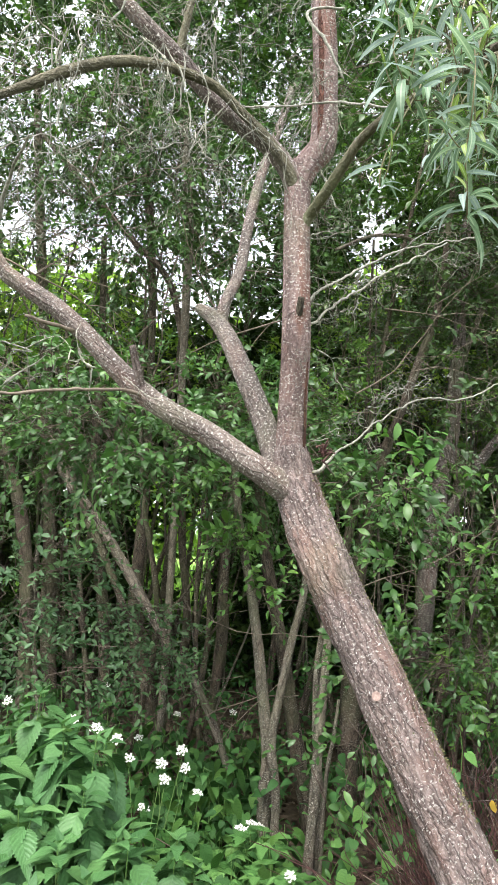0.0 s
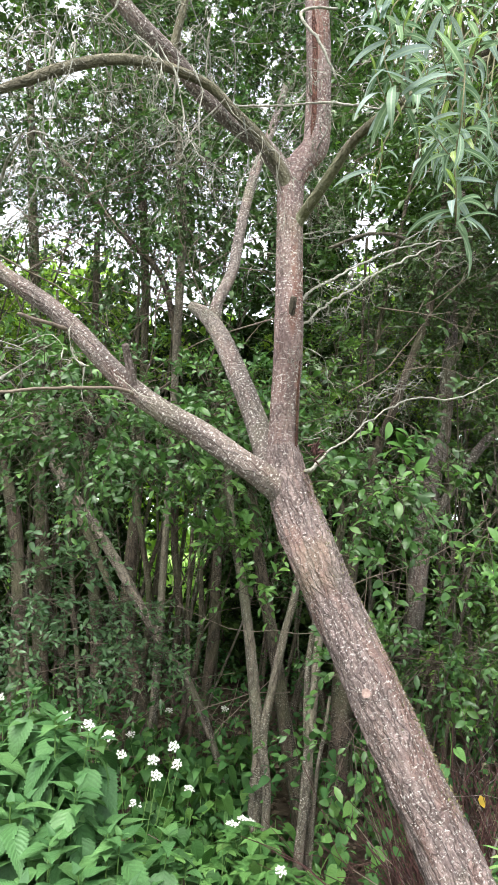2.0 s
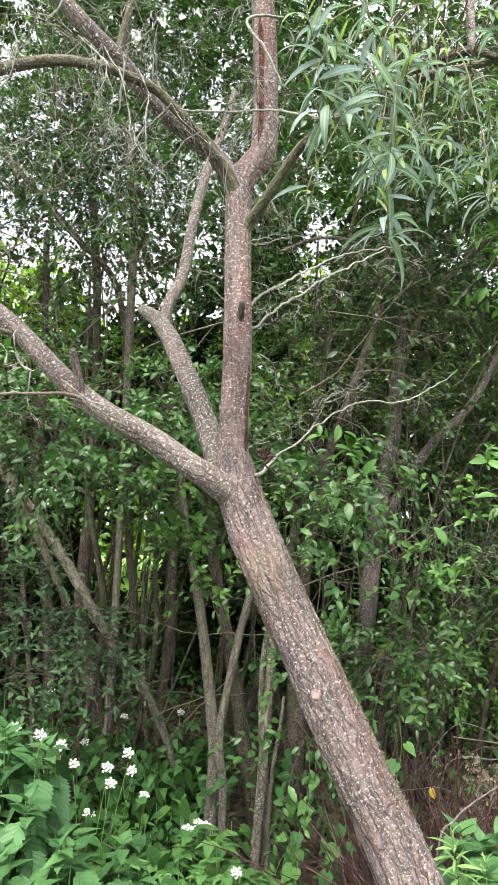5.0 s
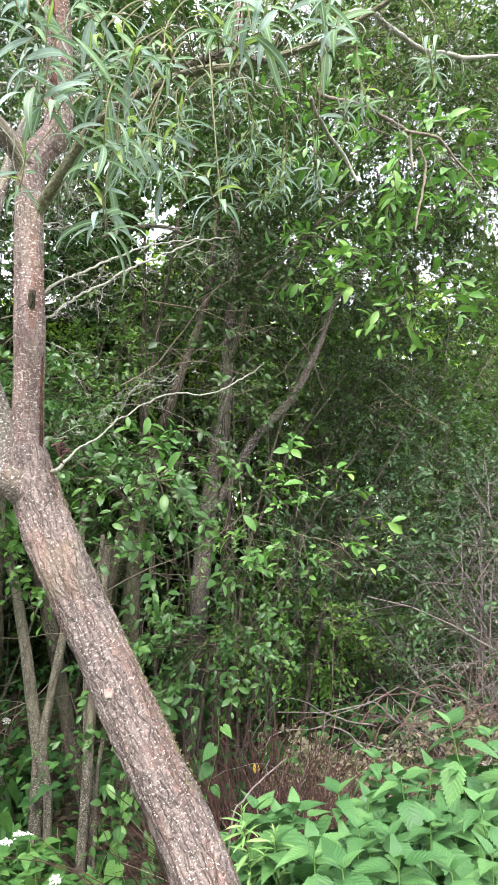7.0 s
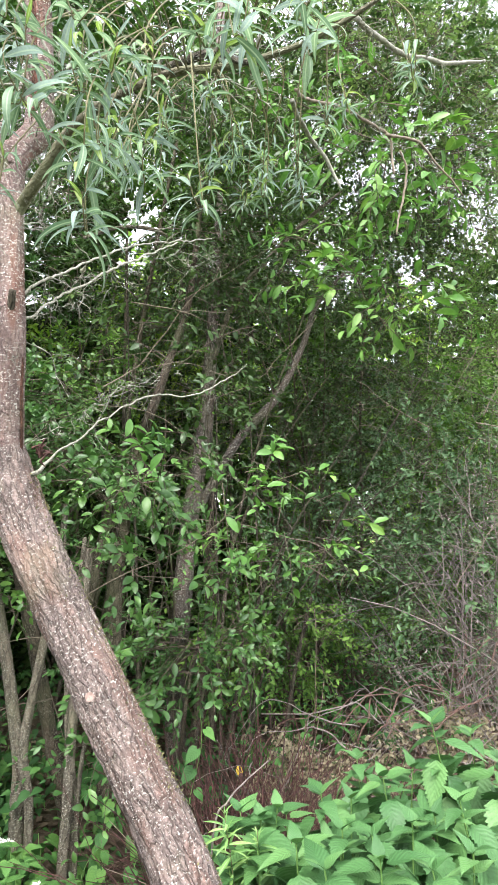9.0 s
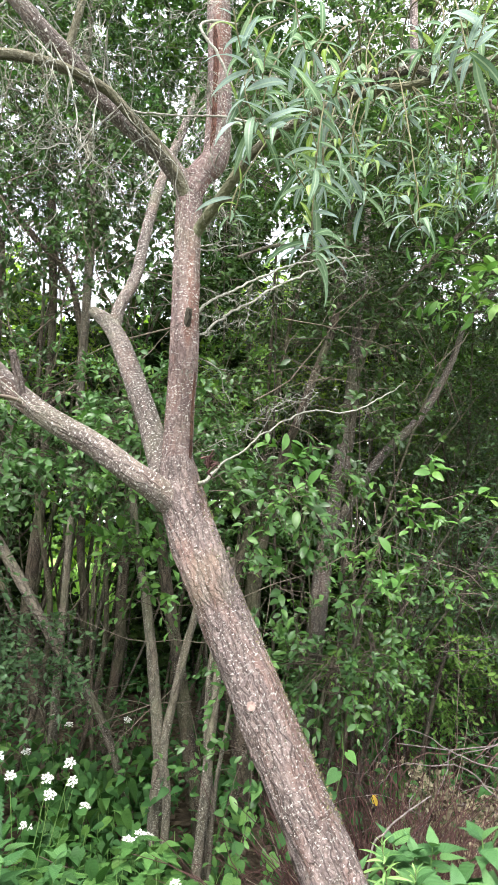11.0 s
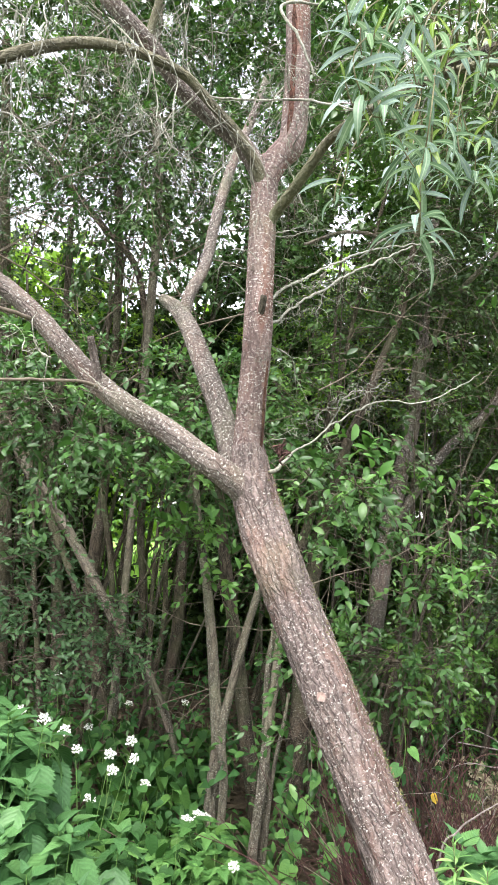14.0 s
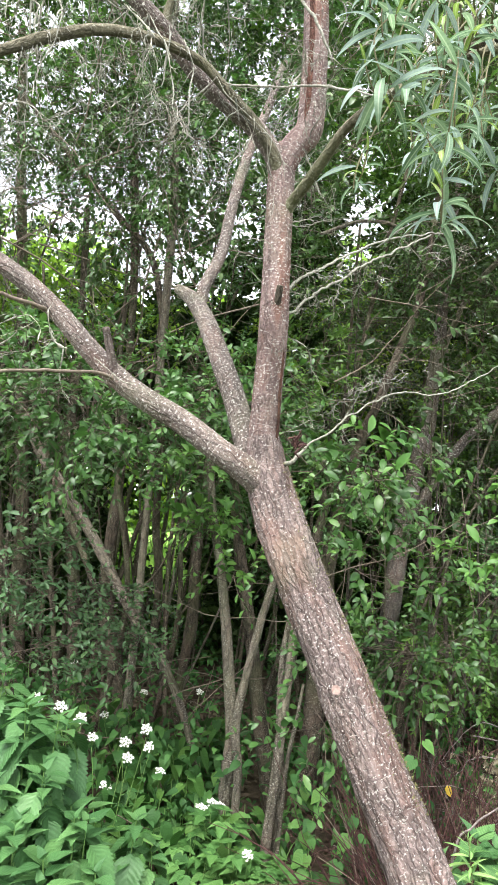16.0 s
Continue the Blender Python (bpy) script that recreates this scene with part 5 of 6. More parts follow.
# Far-left mass is out of view, added to shut out side light.
foliage("far", [((0.5, 7.4, 0.9), (5.5, 0.6, 0.9), 2200), ((-4.2, 5.4, 3.2), (1.2, 1.6, 2.6), 1200)], LEAF_FAR, 0.08, seed=17, far=True, gaps=-0.2, wide=0.6)
foliage("dark", [((0.3, 4.2, 5.0), (1.4, 1.0, 0.8), 800), ((0.35, 3.7, 1.6), (0.6, 0.4, 0.4), 300), ((0.3, 4.6, 3.4), (1.0, 0.5, 0.8), 500)], LEAF_MID, 0.045, seed=10, far=True, gaps=-0.2)
# Unseen crown overhead and mass beside, added to keep skylight off the thicket.
foliage("slim", [((-0.5, 3.8, 6.3), (3.2, 1.9, 0.7), 2200), ((-3.3, 3.8, 2.6), (1.2, 1.6, 2.6), 2400)], LEAF_DEEP, 0.09, seed=11, far=True, gaps=-0.2, wide=0.6)
foliage("bush", [((2.55, 3.5, 1.55), (0.7, 0.35, 0.9), 1000), ((1.9, 3.5, 1.35), (0.5, 0.3, 0.35), 420)], LEAF_DUSKY, 0.034, seed=20, gaps=0.05, clump=1.6)
foliage("bush", [((2.0, 2.7, 4.1), (0.8, 0.5, 0.4), 700), ((3.1, 4.2, 3.4), (0.8, 0.6, 0.9), 600), ((2.5, 3.0, 3.5), (0.5, 0.4, 0.4), 300), ((1.3, 2.5, 3.9), (0.5, 0.4, 0.4), 250), ((2.9, 3.4, 4.2), (0.6, 0.4, 0.4), 750)], LEAF_OLIVE, 0.034, seed=20, gaps=-0.1, clump=1.3)
foliage("bush", [((2.45, 2.95, 1.45), (0.55, 0.3, 0.7), 420), ((1.75, 3.1, 0.75), (0.5, 0.25, 0.2), 260)], LEAF_DUSKY, 0.034, seed=46, gaps=0.08, clump=1.7)
foliage("right", [((0.55, 3.7, 2.3), (0.75, 0.5, 0.65), 600)], LEAF_FAR, 0.038, seed=44, gaps=0.0, clump=1.5)
# Lime masses inside the thicket: light from behind is painted as leaf colour.
foliage("dark", [((1.0, 5.2, 3.1), (0.9, 0.4, 0.7), 500), ((-1.6, 5.4, 3.3), (1.2, 0.4, 0.5), 500)], LEAF_BACKLIT, 0.06, seed=45, far=True, gaps=0.0, clump=1.4)
foliage("triple", [((0.55, 2.5, 1.5), (0.30, 0.2, 0.3), 60)], LEAF_MID, 0.046, seed=12, gaps=0.1, clump=1.6)
foliage("bush", [((2.4, 3.5, 4.7), (0.8, 0.6, 0.6), 800), ((3.3, 4.1, 5.2), (1.0, 0.7, 0.9), 1100), ((2.6, 3.2, 4.6), (0.7, 0.4, 0.4), 300)], LEAF_DEEP, 0.042, seed=33, far=True, gaps=-0.15)
# young bright leaves on the outer sprays
foliage("post", [((0.78, 2.0, 1.72), (0.22, 0.15, 0.12), 14), ((0.98, 2.08, 1.5), (0.20, 0.1, 0.2), 18), ((0.45, 1.95, 1.75), (0.16, 0.1, 0.05), 9)], LEAF_BRIGHT, 0.052, 7, 0.17, seed=13, wide=0.42)
foliage("twin", [((-0.1, 2.84, 1.5), (0.14, 0.1, 0.08), 30), ((0.04, 2.84, 1.27), (0.10, 0.08, 0.04), 14), ((-0.25, 2.2, 2.4), (0.12, 0.1, 0.06), 8)], LEAF_BRIGHT, 0.056, 7, 0.15, seed=14)
foliage("bush", [((1.45, 1.9, 2.95), (0.4, 0.3, 0.22), 50), ((1.5, 2.2, 2.55), (0.4, 0.3, 0.3), 45), ((1.9, 2.3, 3.2), (0.5, 0.3, 0.4), 80)], LEAF_BRIGHT, 0.064, 8, 0.2, seed=15, wide=0.38)



def tree_belt():
    """The dense back of the thicket, ragged on top and lower to one side, where sky comes through."""
    g = np.random.default_rng(19)
    count = 60000
    x = g.uniform(-7, 9, count)
    top = np.where(x < 0.6, 5.15, np.where(x < 3.3, 7.5, 5.6)) + 0.9 * np.array([noise.noise((a * 0.9, 7.7, 0)) + 0.6 * noise.noise((a * 3.1, 2.7, 0)) for a in x])
    z = 0.15 + g.uniform(0, 1, count) ** 0.9 * top
    pos = np.stack([x, 7.4 + g.normal(0, 0.35, count), z], 1)
    pos = pos[[not opening(q) and noise.noise((q[0] * 0.9, 3.0, q[2] * 0.9)) + 0.9 * noise.noise((q[0] * 2.6, 5.0, q[2] * 2.6)) > (0.22 if 3.6 < q[2] < 5.2 and (-3.8 < q[0] < -0.9 or 4.6 < q[0] < 6.2) else -0.18 if q[0] < 0.3 else -0.35) for q in pos]]
    count = len(pos)
    v, f = kite_cloud(pos, g.normal(0, 1, (count, 3)), g.normal(0, 0.6, (count, 3)) + [0, -0.5, 0.8], g.uniform(0.09, 0.2, count), 0.62)
    return mesh_from("tree_belt", v, f)


def tree_ring():
    """Unseen trees behind and beside the camera, added to block low sky light."""
    g = np.random.default_rng(29)
    count = 14000
    a = g.uniform(2.9, 6.55, count)
    far = g.normal(1.0, 0.07, count)
    x, y = 1.0 + 9.5 * far * np.cos(a), 1.0 + 7.2 * far * np.sin(a)
    top = 2.2 + 0.7 * np.array([noise.noise((c * 5, 1.7, 0)) + 0.6 * noise.noise((c * 17, 3.7, 0)) for c in a])
    pos = np.stack([x, y, 0.1 + g.uniform(0, 1, count) * top], 1)
    v, f = kite_cloud(pos, g.normal(0, 1, (count, 3)), g.normal(0, 0.6, (count, 3)) + [0, 0, 0.8], g.uniform(0.16, 0.34, count), 0.62)
    return mesh_from("tree_ring", v, f)


# Out of view; added only to shape the light on the thicket.
tagged(put("tree_ring", tree_ring(), LEAF_MID), "unseen green trees behind the camera, added to block low sky light", "foliage", kind="stuff")
# The belt's leaves carry shade in their dark colour.
tagged(put("tree_belt", tree_belt(), LEAF_SHADED), "dense foliage at the back of the thicket, coloured dark as if shaded", "foliage", kind="stuff")

# slender poles and bare twigs deep in the thicket
rng = np.random.default_rng(18)
for k in range(76):
    x, y = rng.uniform(-2.6, 2.6) if k < 46 else rng.uniform(-1.7, 0.4), rng.uniform(3.9, 6.2)
    g = ground_z(x, y)
    ob = thing("sapling", (x, y, g - 0.02), "slender bare sapling pole in deep shade", "sapling", "saplings of the thicket")
    top = rng.uniform(2.4, 4.6)
    lean = rng.normal(0, 0.16, 2)
    pts = [(x + lean[0] * t * top + 0.05 * rng.normal(), y + lean[1] * t * top, g - 0.04 + t * top, rng.uniform(0.9, 1.1) * (0.016 - 0.010 * t) * (0.6 + 0.8 * ((k * 7) % 10) / 10)) for t in (0, 0.3, 0.6, 1.0)]
    limb("pole", pts, BARK_BROWN if k % 5 else BARK_GREY, ob, 8, 0.08, 0.0)
    for q in (1, 2):
        a, c = np.array(pts[q][:3]), 0.45 * pts[q][3]
        end = np.array([(-1) ** (k + q) * (0.15 + 0.05 * (k % 4)), 0.04 * (k % 3 - 1), 0.35 + 0.06 * (k % 5)])
        limb("branch", [(*a, c), (*(a + end * [0.6, 0.6, 0.42]), c * 0.75), (*(a + end), c * 0.4)], BARK_BROWN, ob, 6, 0.06, 0.0)
rng = np.random.default_rng(28)
for k in range(17):
    x, y = rng.normal(0.95, 0.22), rng.uniform(3.0, 3.6)
    over, tall = rng.uniform(-0.15, 1.5) if k % 3 else rng.uniform(-0.2, 0.3), rng.uniform(1.7, 3.0)
    g = ground_z(x, y)
    thick = rng.uniform(0.006, 0.015)
    limb("stem", [(x + over * t ** 1.6 + rng.normal(0, 0.02), y - 0.3 * t + rng.normal(0, 0.03), g - 0.03 + tall * (t - 0.18 * over * t * t), thick * (1 - 0.75 * t)) for t in (0, 0.25, 0.5, 0.75, 1.0)], BARK_DARK if k % 4 else BARK_BROWN, SHRUBS["bush"], 8, 0.05, 0.08)
rng = np.random.default_rng(18)
deadwood = thing("dead_branches", (-0.4, 3.0, ground_z(-0.4, 3.0)), "thin bare dead branches strung through the thicket", "branches")
for k in range(200):
    if k >= 150:
        x, y, z = rng.uniform(-1.8, 0.1), rng.uniform(2.8, 4.4), rng.uniform(2.4, 4.6)
        way, run = (rng.normal(0, 1), rng.normal(0, 0.4), rng.normal(0.2, 0.6)), rng.uniform(0.5, 1.2)
    elif k < 60:
        x, y, z = rng.uniform(-1.5, 0.6), rng.uniform(2.6, 4.2), rng.uniform(0.3, 2.4)
        way, run = (rng.normal(0, 1), rng.normal(0, 0.4), rng.normal(0, 0.45)), rng.uniform(0.3, 0.8)
    else:
        x, y, z = rng.uniform(0.3, 3.0), rng.uniform(2.5, 3.7), rng.uniform(1.0, 3.4)
        way, run = (rng.normal(0.2, 1), rng.normal(0, 0.4), rng.normal(0.1, 0.5)), rng.uniform(0.4, 0.9)
    wood = Bundle()
    twiggy(wood, (x, y, z), way, run, rng.uniform(0.0014, 0.0034) * (2 if k >= 150 else 1), 1, 0.25, 0.14, 4, 4, rng)
    put("branch", wood.mesh("branch"), TWIG_BARK, deadwood)

# ---- nettles ----
NETTLE_EDGE = ((0, 0.06), (0.06, 0.62), (0.16, 0.96), (0.26, 1.0), (0.42, 0.84), (0.58, 0.60), (0.74, 0.36), (0.88, 0.15), (1, 0.0))
HEART_EDGE = ((0, 0.30), (0.06, 0.80), (0.16, 1.0), (0.32, 0.95), (0.52, 0.72), (0.72, 0.42), (0.88, 0.16), (1, 0.0))


def toothed(length, width, teeth, droop, edge, back=0.0, lift=0.24):
    """A leaf along +y: quilted, folded on its rib, with a saw-toothed or smooth edge."""
    v, f, uv = [], [], []
    K = teeth * 2 if teeth else 10
    for k in range(K + 1):
        t = k / K
        w = width * 0.5 * float(np.interp(t, [e[0] for e in edge], [e[1] for e in edge]))
        tooth = (1.10 if k % 2 else 0.90) if teeth else 1.0
        a = droop * t
        y, z = length * math.sin(a) / max(droop, 1e-3), -length * (1 - math.cos(a)) / max(droop, 1e-3)
        lobe = -back * length * max(0.0, 1 - t * 4)
        for q in (-1, -0.5, 0, 0.5, 1):
            h = lift * w * abs(q) + (0.04 * w if abs(q) == 0.5 else 0) - (0.06 * w if abs(q) == 1 else 0)
            v.append((q * w * (tooth if abs(q) == 1 else 1.0), y + lobe * abs(q) + ((0.030 if teeth else 0.0) * length if abs(q) == 1 and k % 2 else 0), z + h))
            uv.append((q, t * 1.6 - abs(q) * 0.36))
    for k in range(K):
        for i in range(4):
            f.append((k * 5 + i, k * 5 + i + 1, k * 5 + i + 6, k * 5 + i + 5))
    return mesh_from("leaf", v, f, uv)


NETTLE_LEAVES = [toothed(1.0, 0.48 + 0.05 * (k % 2), 15, 0.45 + 0.25 * k, NETTLE_EDGE) for k in range(4)]
for me in NETTLE_LEAVES:
    me.materials.append(LEAF_NETTLE)
HEARTS = [toothed(1.0, 0.74, 0, 0.3 + 0.4 * k, HEART_EDGE, 0.14) for k in range(3)]
for me in HEARTS:
    me.materials.append(LEAF_HERB)


def set_leaf(me, parent, place, way, size, up=(0, 0, 1), name="leaf"):
    y = Vector(way).normalized()
    x = y.cross(Vector(up)).normalized()
    ob = new(name, me)
    ob.parent = parent
    ob.matrix_basis = Matrix.Translation(place) @ Matrix((x, y, x.cross(y))).transposed().to_4x4() @ Matrix.Scale(size, 4)
    return ob


def nettle(height, seed):
    """A nettle: square stem, crossed pairs of toothed leaves, small ones at the crown."""
    rng = np.random.default_rng(seed)
    ob = thing("nettle", (0, 0, 0), "tall stinging nettle with drooping saw-toothed green leaves", "plant", "nettles")
    path = wander((0, 0, -0.03), (0, 0, 1), height + 0.03, 0, 0.035, 9, rng)
    v, f, uv = tube(path, np.linspace(0.0042, 0.0018, len(path)), 4)
    put("stem", mesh_from("stem", v, f, uv), STALK_GREEN, ob)
    z, turn, k = height, rng.uniform(0, 6), 0
    while z > height * 0.15 and k < 16:
        i = min(max((z + 0.03) / (height + 0.03) * 9, 0), 8.999)
        p = path[int(i)] * (1 - i % 1) + path[int(i) + 1] * (i % 1)
        size = min(0.050 + 0.043 * k, 0.160) * rng.uniform(0.85, 1.2)
        fall = (1.2, 0.25, -0.45, -0.9, -1.3)[min(k, 4)]
        for s in range(2):
            a = turn + math.pi * s + rng.normal(0, 0.18)
            way = Vector((math.cos(a), math.sin(a), fall + rng.normal(0, 0.15)))
            set_leaf(NETTLE_LEAVES[min(3, max(0, k // 2 + rng.integers(-1, 2)))], ob, Vector(p) + way.normalized() * 0.012 * min(k, 2), way, size)
            if k in (2, 4):
                b = a + 1.2
                way = Vector((math.cos(b), math.sin(b), 0.3))
                set_leaf(NETTLE_LEAVES[0], ob, Vector(p), way, size * 0.55)
        turn += math.pi / 2
        z -= (0.012, 0.024, 0.036, 0.042, 0.046)[min(k, 4)] * rng.uniform(0.85, 1.15)
        k += 1
    return ob


def spread(templates, places, rng, turn=3.14):
    """Put the templates themselves down first, then copies of them."""
    used = set()
    for t in templates:
        stems = [o.data for o in t["ob"].children if o.name.startswith("stem")]
        t["tip"] = max((q.co for me in stems for q in me.vertices), key=lambda c: c.z).copy() if stems else Vector((0, 0, 0))
    for x, y, h in places:
        i = int(np.argmin([abs(t["tall"] - h) + rng.uniform(0, 0.06) for t in templates]))
        t = templates[i]
        s = h / t["tall"] if t["tall"] and i in used else 1.0
        lean = Matrix.Rotation(rng.uniform(-turn, turn), 4, "Z") @ Matrix.Rotation(rng.normal(0, 0.05), 4, "X") @ Matrix.Scale(s, 4)
        tip = lean @ t["tip"]
        x, y = x - tip.x, y - tip.y
        m = Matrix.Translation((x, y, ground_z(x, y))) @ lean
        if i in used:
            copy_thing(t["ob"], m)
        else:
            t["ob"].matrix_basis = m
            used.add(i)
    for i, t in enumerate(templates):
        if i not in used:
            for o in (*t["ob"].children_recursive, t["ob"]):
                bpy.data.objects.remove(o)


r = np.random.default_rng(31)
tops = [
    (-0.72, 2.30, 0.99), (-0.44, 2.00, 0.91), (-0.42, 1.85, 0.83), (-0.29, 1.80, 0.77), (-0.19, 2.00, 0.65), (-0.90, 2.20, 0.98),
    (-0.78, 2.10, 0.85), (-0.64, 1.90, 0.76), (-0.82, 2.00, 0.79), (-0.45, 1.75, 0.75), (-0.48, 1.65, 0.71), (-0.81, 2.35, 0.87),
    (-0.58, 1.80, 0.80), (-0.36, 1.68, 0.70), (-0.54, 2.05, 0.90), (-0.70, 1.88, 0.84), (-0.60, 1.70, 0.72), (-0.24, 1.72, 0.66),
    (-0.43, 1.86, 0.83), (-0.44, 1.70, 0.75), (-0.35, 1.64, 0.68), (-0.24, 1.75, 0.60), (-0.55, 2.03, 0.95), (-0.32, 1.80, 0.74), (-0.55, 1.82, 0.81),
]
tops += [
    (1.16, 1.55, 1.01), (1.01, 1.70, 0.87), (0.70, 1.50, 0.88), (0.79, 1.45, 0.91), (0.61, 1.50, 0.89), (0.98, 1.50, 0.90),
    (1.35, 1.65, 0.90), (0.77, 1.30, 0.90), (0.93, 1.30, 0.88), (1.09, 1.35, 0.89), (0.66, 1.28, 0.90), (0.60, 1.35, 0.87),
    (0.97, 1.15, 0.88), (0.77, 1.15, 0.91), (1.34, 1.50, 0.88), (1.21, 1.30, 0.84), (0.85, 1.10, 0.90), (1.47, 1.75, 0.73),
    (1.19, 1.80, 0.72), (0.65, 1.12, 0.93), (1.39, 1.85, 0.75), (0.81, 1.75, 0.74), (0.81, 1.25, 0.90), (0.54, 1.35, 0.85),
]
nettles = [{"ob": nettle(h, 40 + k), "tall": h} for k, h in enumerate((0.56, 0.62, 0.66, 0.72, 0.78, 0.84, 0.88, 0.93))]
for x, y, z in list(tops):
    for _ in range(1):
        a, c = x + r.uniform(-0.13, 0.13), y + r.uniform(-0.05, 0.22)
        tops.append((a, c, z - r.uniform(0.03, 0.16)))
spread(nettles, [(x, y, z - ground_z(x, y)) for x, y, z in tops], r)


# ---- white-flowered herbs ----
def umbel_mesh(rng, size=0.04):
    """A flat-topped head of many tiny white florets on rays."""
    v, f, mats = [], [], []
    def floret(c, s):
        k = len(v)
        for i in range(6):
            t = i * math.pi / 3
            v.append((c[0] + s * math.cos(t), c[1] + s * math.sin(t), c[2] + rng.normal(0, 0.0008)))
        v.append((c[0], c[1], c[2] + s * 0.5))
        for i in range(6):
            f.append((k + i, k + (i + 1) % 6, k + 6))
            mats.append(0)
    for j in range(15):
        a, d = j * 2.4, size * math.sqrt((j + 0.3) / 15)
        c = (d * math.cos(a), d * math.sin(a), 0.010 - d * d * 9 + rng.normal(0, 0.002))
        k = len(v)
        for q in (0, 2.1, 4.2):
            v.append((0.0008 * math.cos(q), 0.0008 * math.sin(q), -0.035))
            v.append((c[0] + 0.0006 * math.cos(q), c[1] + 0.0006 * math.sin(q), c[2] - 0.003))
        for q in range(3):
            f.append((k + 2 * q, k + 2 * ((q + 1) % 3), k + 2 * ((q + 1) % 3) + 1, k + 2 * q + 1))
            mats.append(1)
        for i in range(12):
            b, e = i * 2.4, size * 0.22 * math.sqrt((i + 0.3) / 12)
            floret((c[0] + e * math.cos(b), c[1] + e * math.sin(b), c[2] - e * e * 8 + rng.normal(0, 0.001)), size * 0.075)
    me = mesh_from("flower_head", v, f, smooth=False)
    me.materials.append(WHITE_PETAL)
    me.materials.append(STALK_GREEN)
    me.polygons.foreach_set("material_index", mats)
    return me


HEADS = [umbel_mesh(np.random.default_rng(50 + k), 0.0195 + 0.002 * k) for k in range(3)]


def herb(height, seed, flower):
    """A leafy stalk with heart-shaped leaves, some with a white head on top."""
    rng = np.random.default_rng(seed)
    label = "green herb with a flat white flower head and heart-shaped leaves" if flower else "low green herb with broad heart-shaped leaves"
    ob = thing("flowering_herb" if flower else "herb", (0, 0, 0), label, "plant", "white-flowered herbs" if flower else "leafy herbs")
    path = wander((0, 0, -0.03), (0, 0, 1), height + 0.03, 0, 0.06, 8, rng)
    v, f, uv = tube(path, np.linspace(0.0032, 0.0014, len(path)), 5)
    put("stem", mesh_from("stem", v, f, uv), STALK_GREEN, ob)
    count = 8 if flower else 10
    for k in range(count):
        t = rng.uniform(0.25, 0.8) if flower else 0.3 + 0.7 * k / count
        i = min(t * 8, 7.999)
        p = path[int(i)] * (1 - i % 1) + path[int(i) + 1] * (i % 1)
        a = k * 2.4 + rng.uniform(-0.4, 0.4)
        reach = rng.uniform(0.02, 0.06)
        way = Vector((math.cos(a), math.sin(a), rng.uniform(-1.6, 0.2)))
        set_leaf(HEARTS[rng.integers(0, 3)], ob, Vector(p) + Vector((math.cos(a), math.sin(a), 0.3)) * reach, way, rng.uniform(0.055, 0.10))
    if flower:
        head = new("flower_head", HEADS[rng.integers(0, 3)])
        head.parent = ob
        head.matrix_basis = Matrix.Translation(path[-1] + np.array([0, 0, 0.03])) @ pose(0, 0, 0, rng.uniform(18, 42), rng.uniform(-15, 15), 0)
    return ob


heads = [
    (-0.93, 2.55, 0.88), (-0.63, 2.40, 0.86), (-0.57, 2.50, 0.81), (-0.48, 2.45, 0.80), (-0.43, 2.45, 0.70), (-0.81, 3.60, 0.71),
    (-0.36, 2.75, 0.67), (-0.33, 2.65, 0.59), (-0.29, 2.85, 0.64), (-0.26, 2.75, 0.60), (-0.21, 2.75, 0.50), (-0.39, 2.55, 0.54),
    (-0.03, 2.65, 0.38), (0.01, 2.75, 0.40), (0.04, 2.75, 0.39), (-0.12, 3.70, 0.58), (-0.43, 3.70, 0.56), (-0.56, 3.30, 0.56),
    (0.15, 2.35, 0.41),
]
blooms = [{"ob": herb(h, 60 + k, True), "tall": h + 0.035} for k, h in enumerate((0.14, 0.28, 0.38, 0.48, 0.58, 0.68, 0.75))]
spread(blooms, [(x, y, z - ground_z(x, y)) for x, y, z in heads], r, 0.6)
greens = [{"ob": herb(h, 70 + k, False), "tall": h} for k, h in enumerate((0.18, 0.28, 0.38, 0.46))]
beds = []
for _ in range(105):
    x, y = r.uniform(-1.5, 0.75), r.uniform(2.45, 4.0)
    h = max(0.12, min(0.5, 0.34 - 0.22 * (x + 0.3))) * r.uniform(0.6, 1.15)
    beds.append((x, y, h))
for _ in range(26):
    beds.append((r.uniform(0.6, 3.4), r.uniform(3.0, 4.6), r.uniform(0.15, 0.4)))
spread(greens, beds, r)


# ---- undergrowth far in, litter, brushwood ----
def undergrowth():
    rng = np.random.default_rng(81)
    count = 19000
    x, y = rng.uniform(-4, 6, count), rng.uniform(2.6, 8.5, count)
    z = np.array([ground_z(a, c) for a, c in zip(x, y)]) + rng.uniform(0.02, 1, count) ** 1.4 * 0.5
    v, f = ovate_cloud(np.stack([x, y, z], 1), rng.normal(0, 1, (count, 3)) * [1, 1, 0.3] + [0, -0.3, -0.2], rng.normal(0, 0.3, (count, 3)) + [0, -0.3, 1], rng.uniform(0.03, 0.078, count), 0.5)
    return mesh_from("undergrowth", v, f)


tagged(put("undergrowth", undergrowth(), LEAF_LOW), "low leafy green undergrowth on the woodland floor", "undergrowth", kind="stuff")


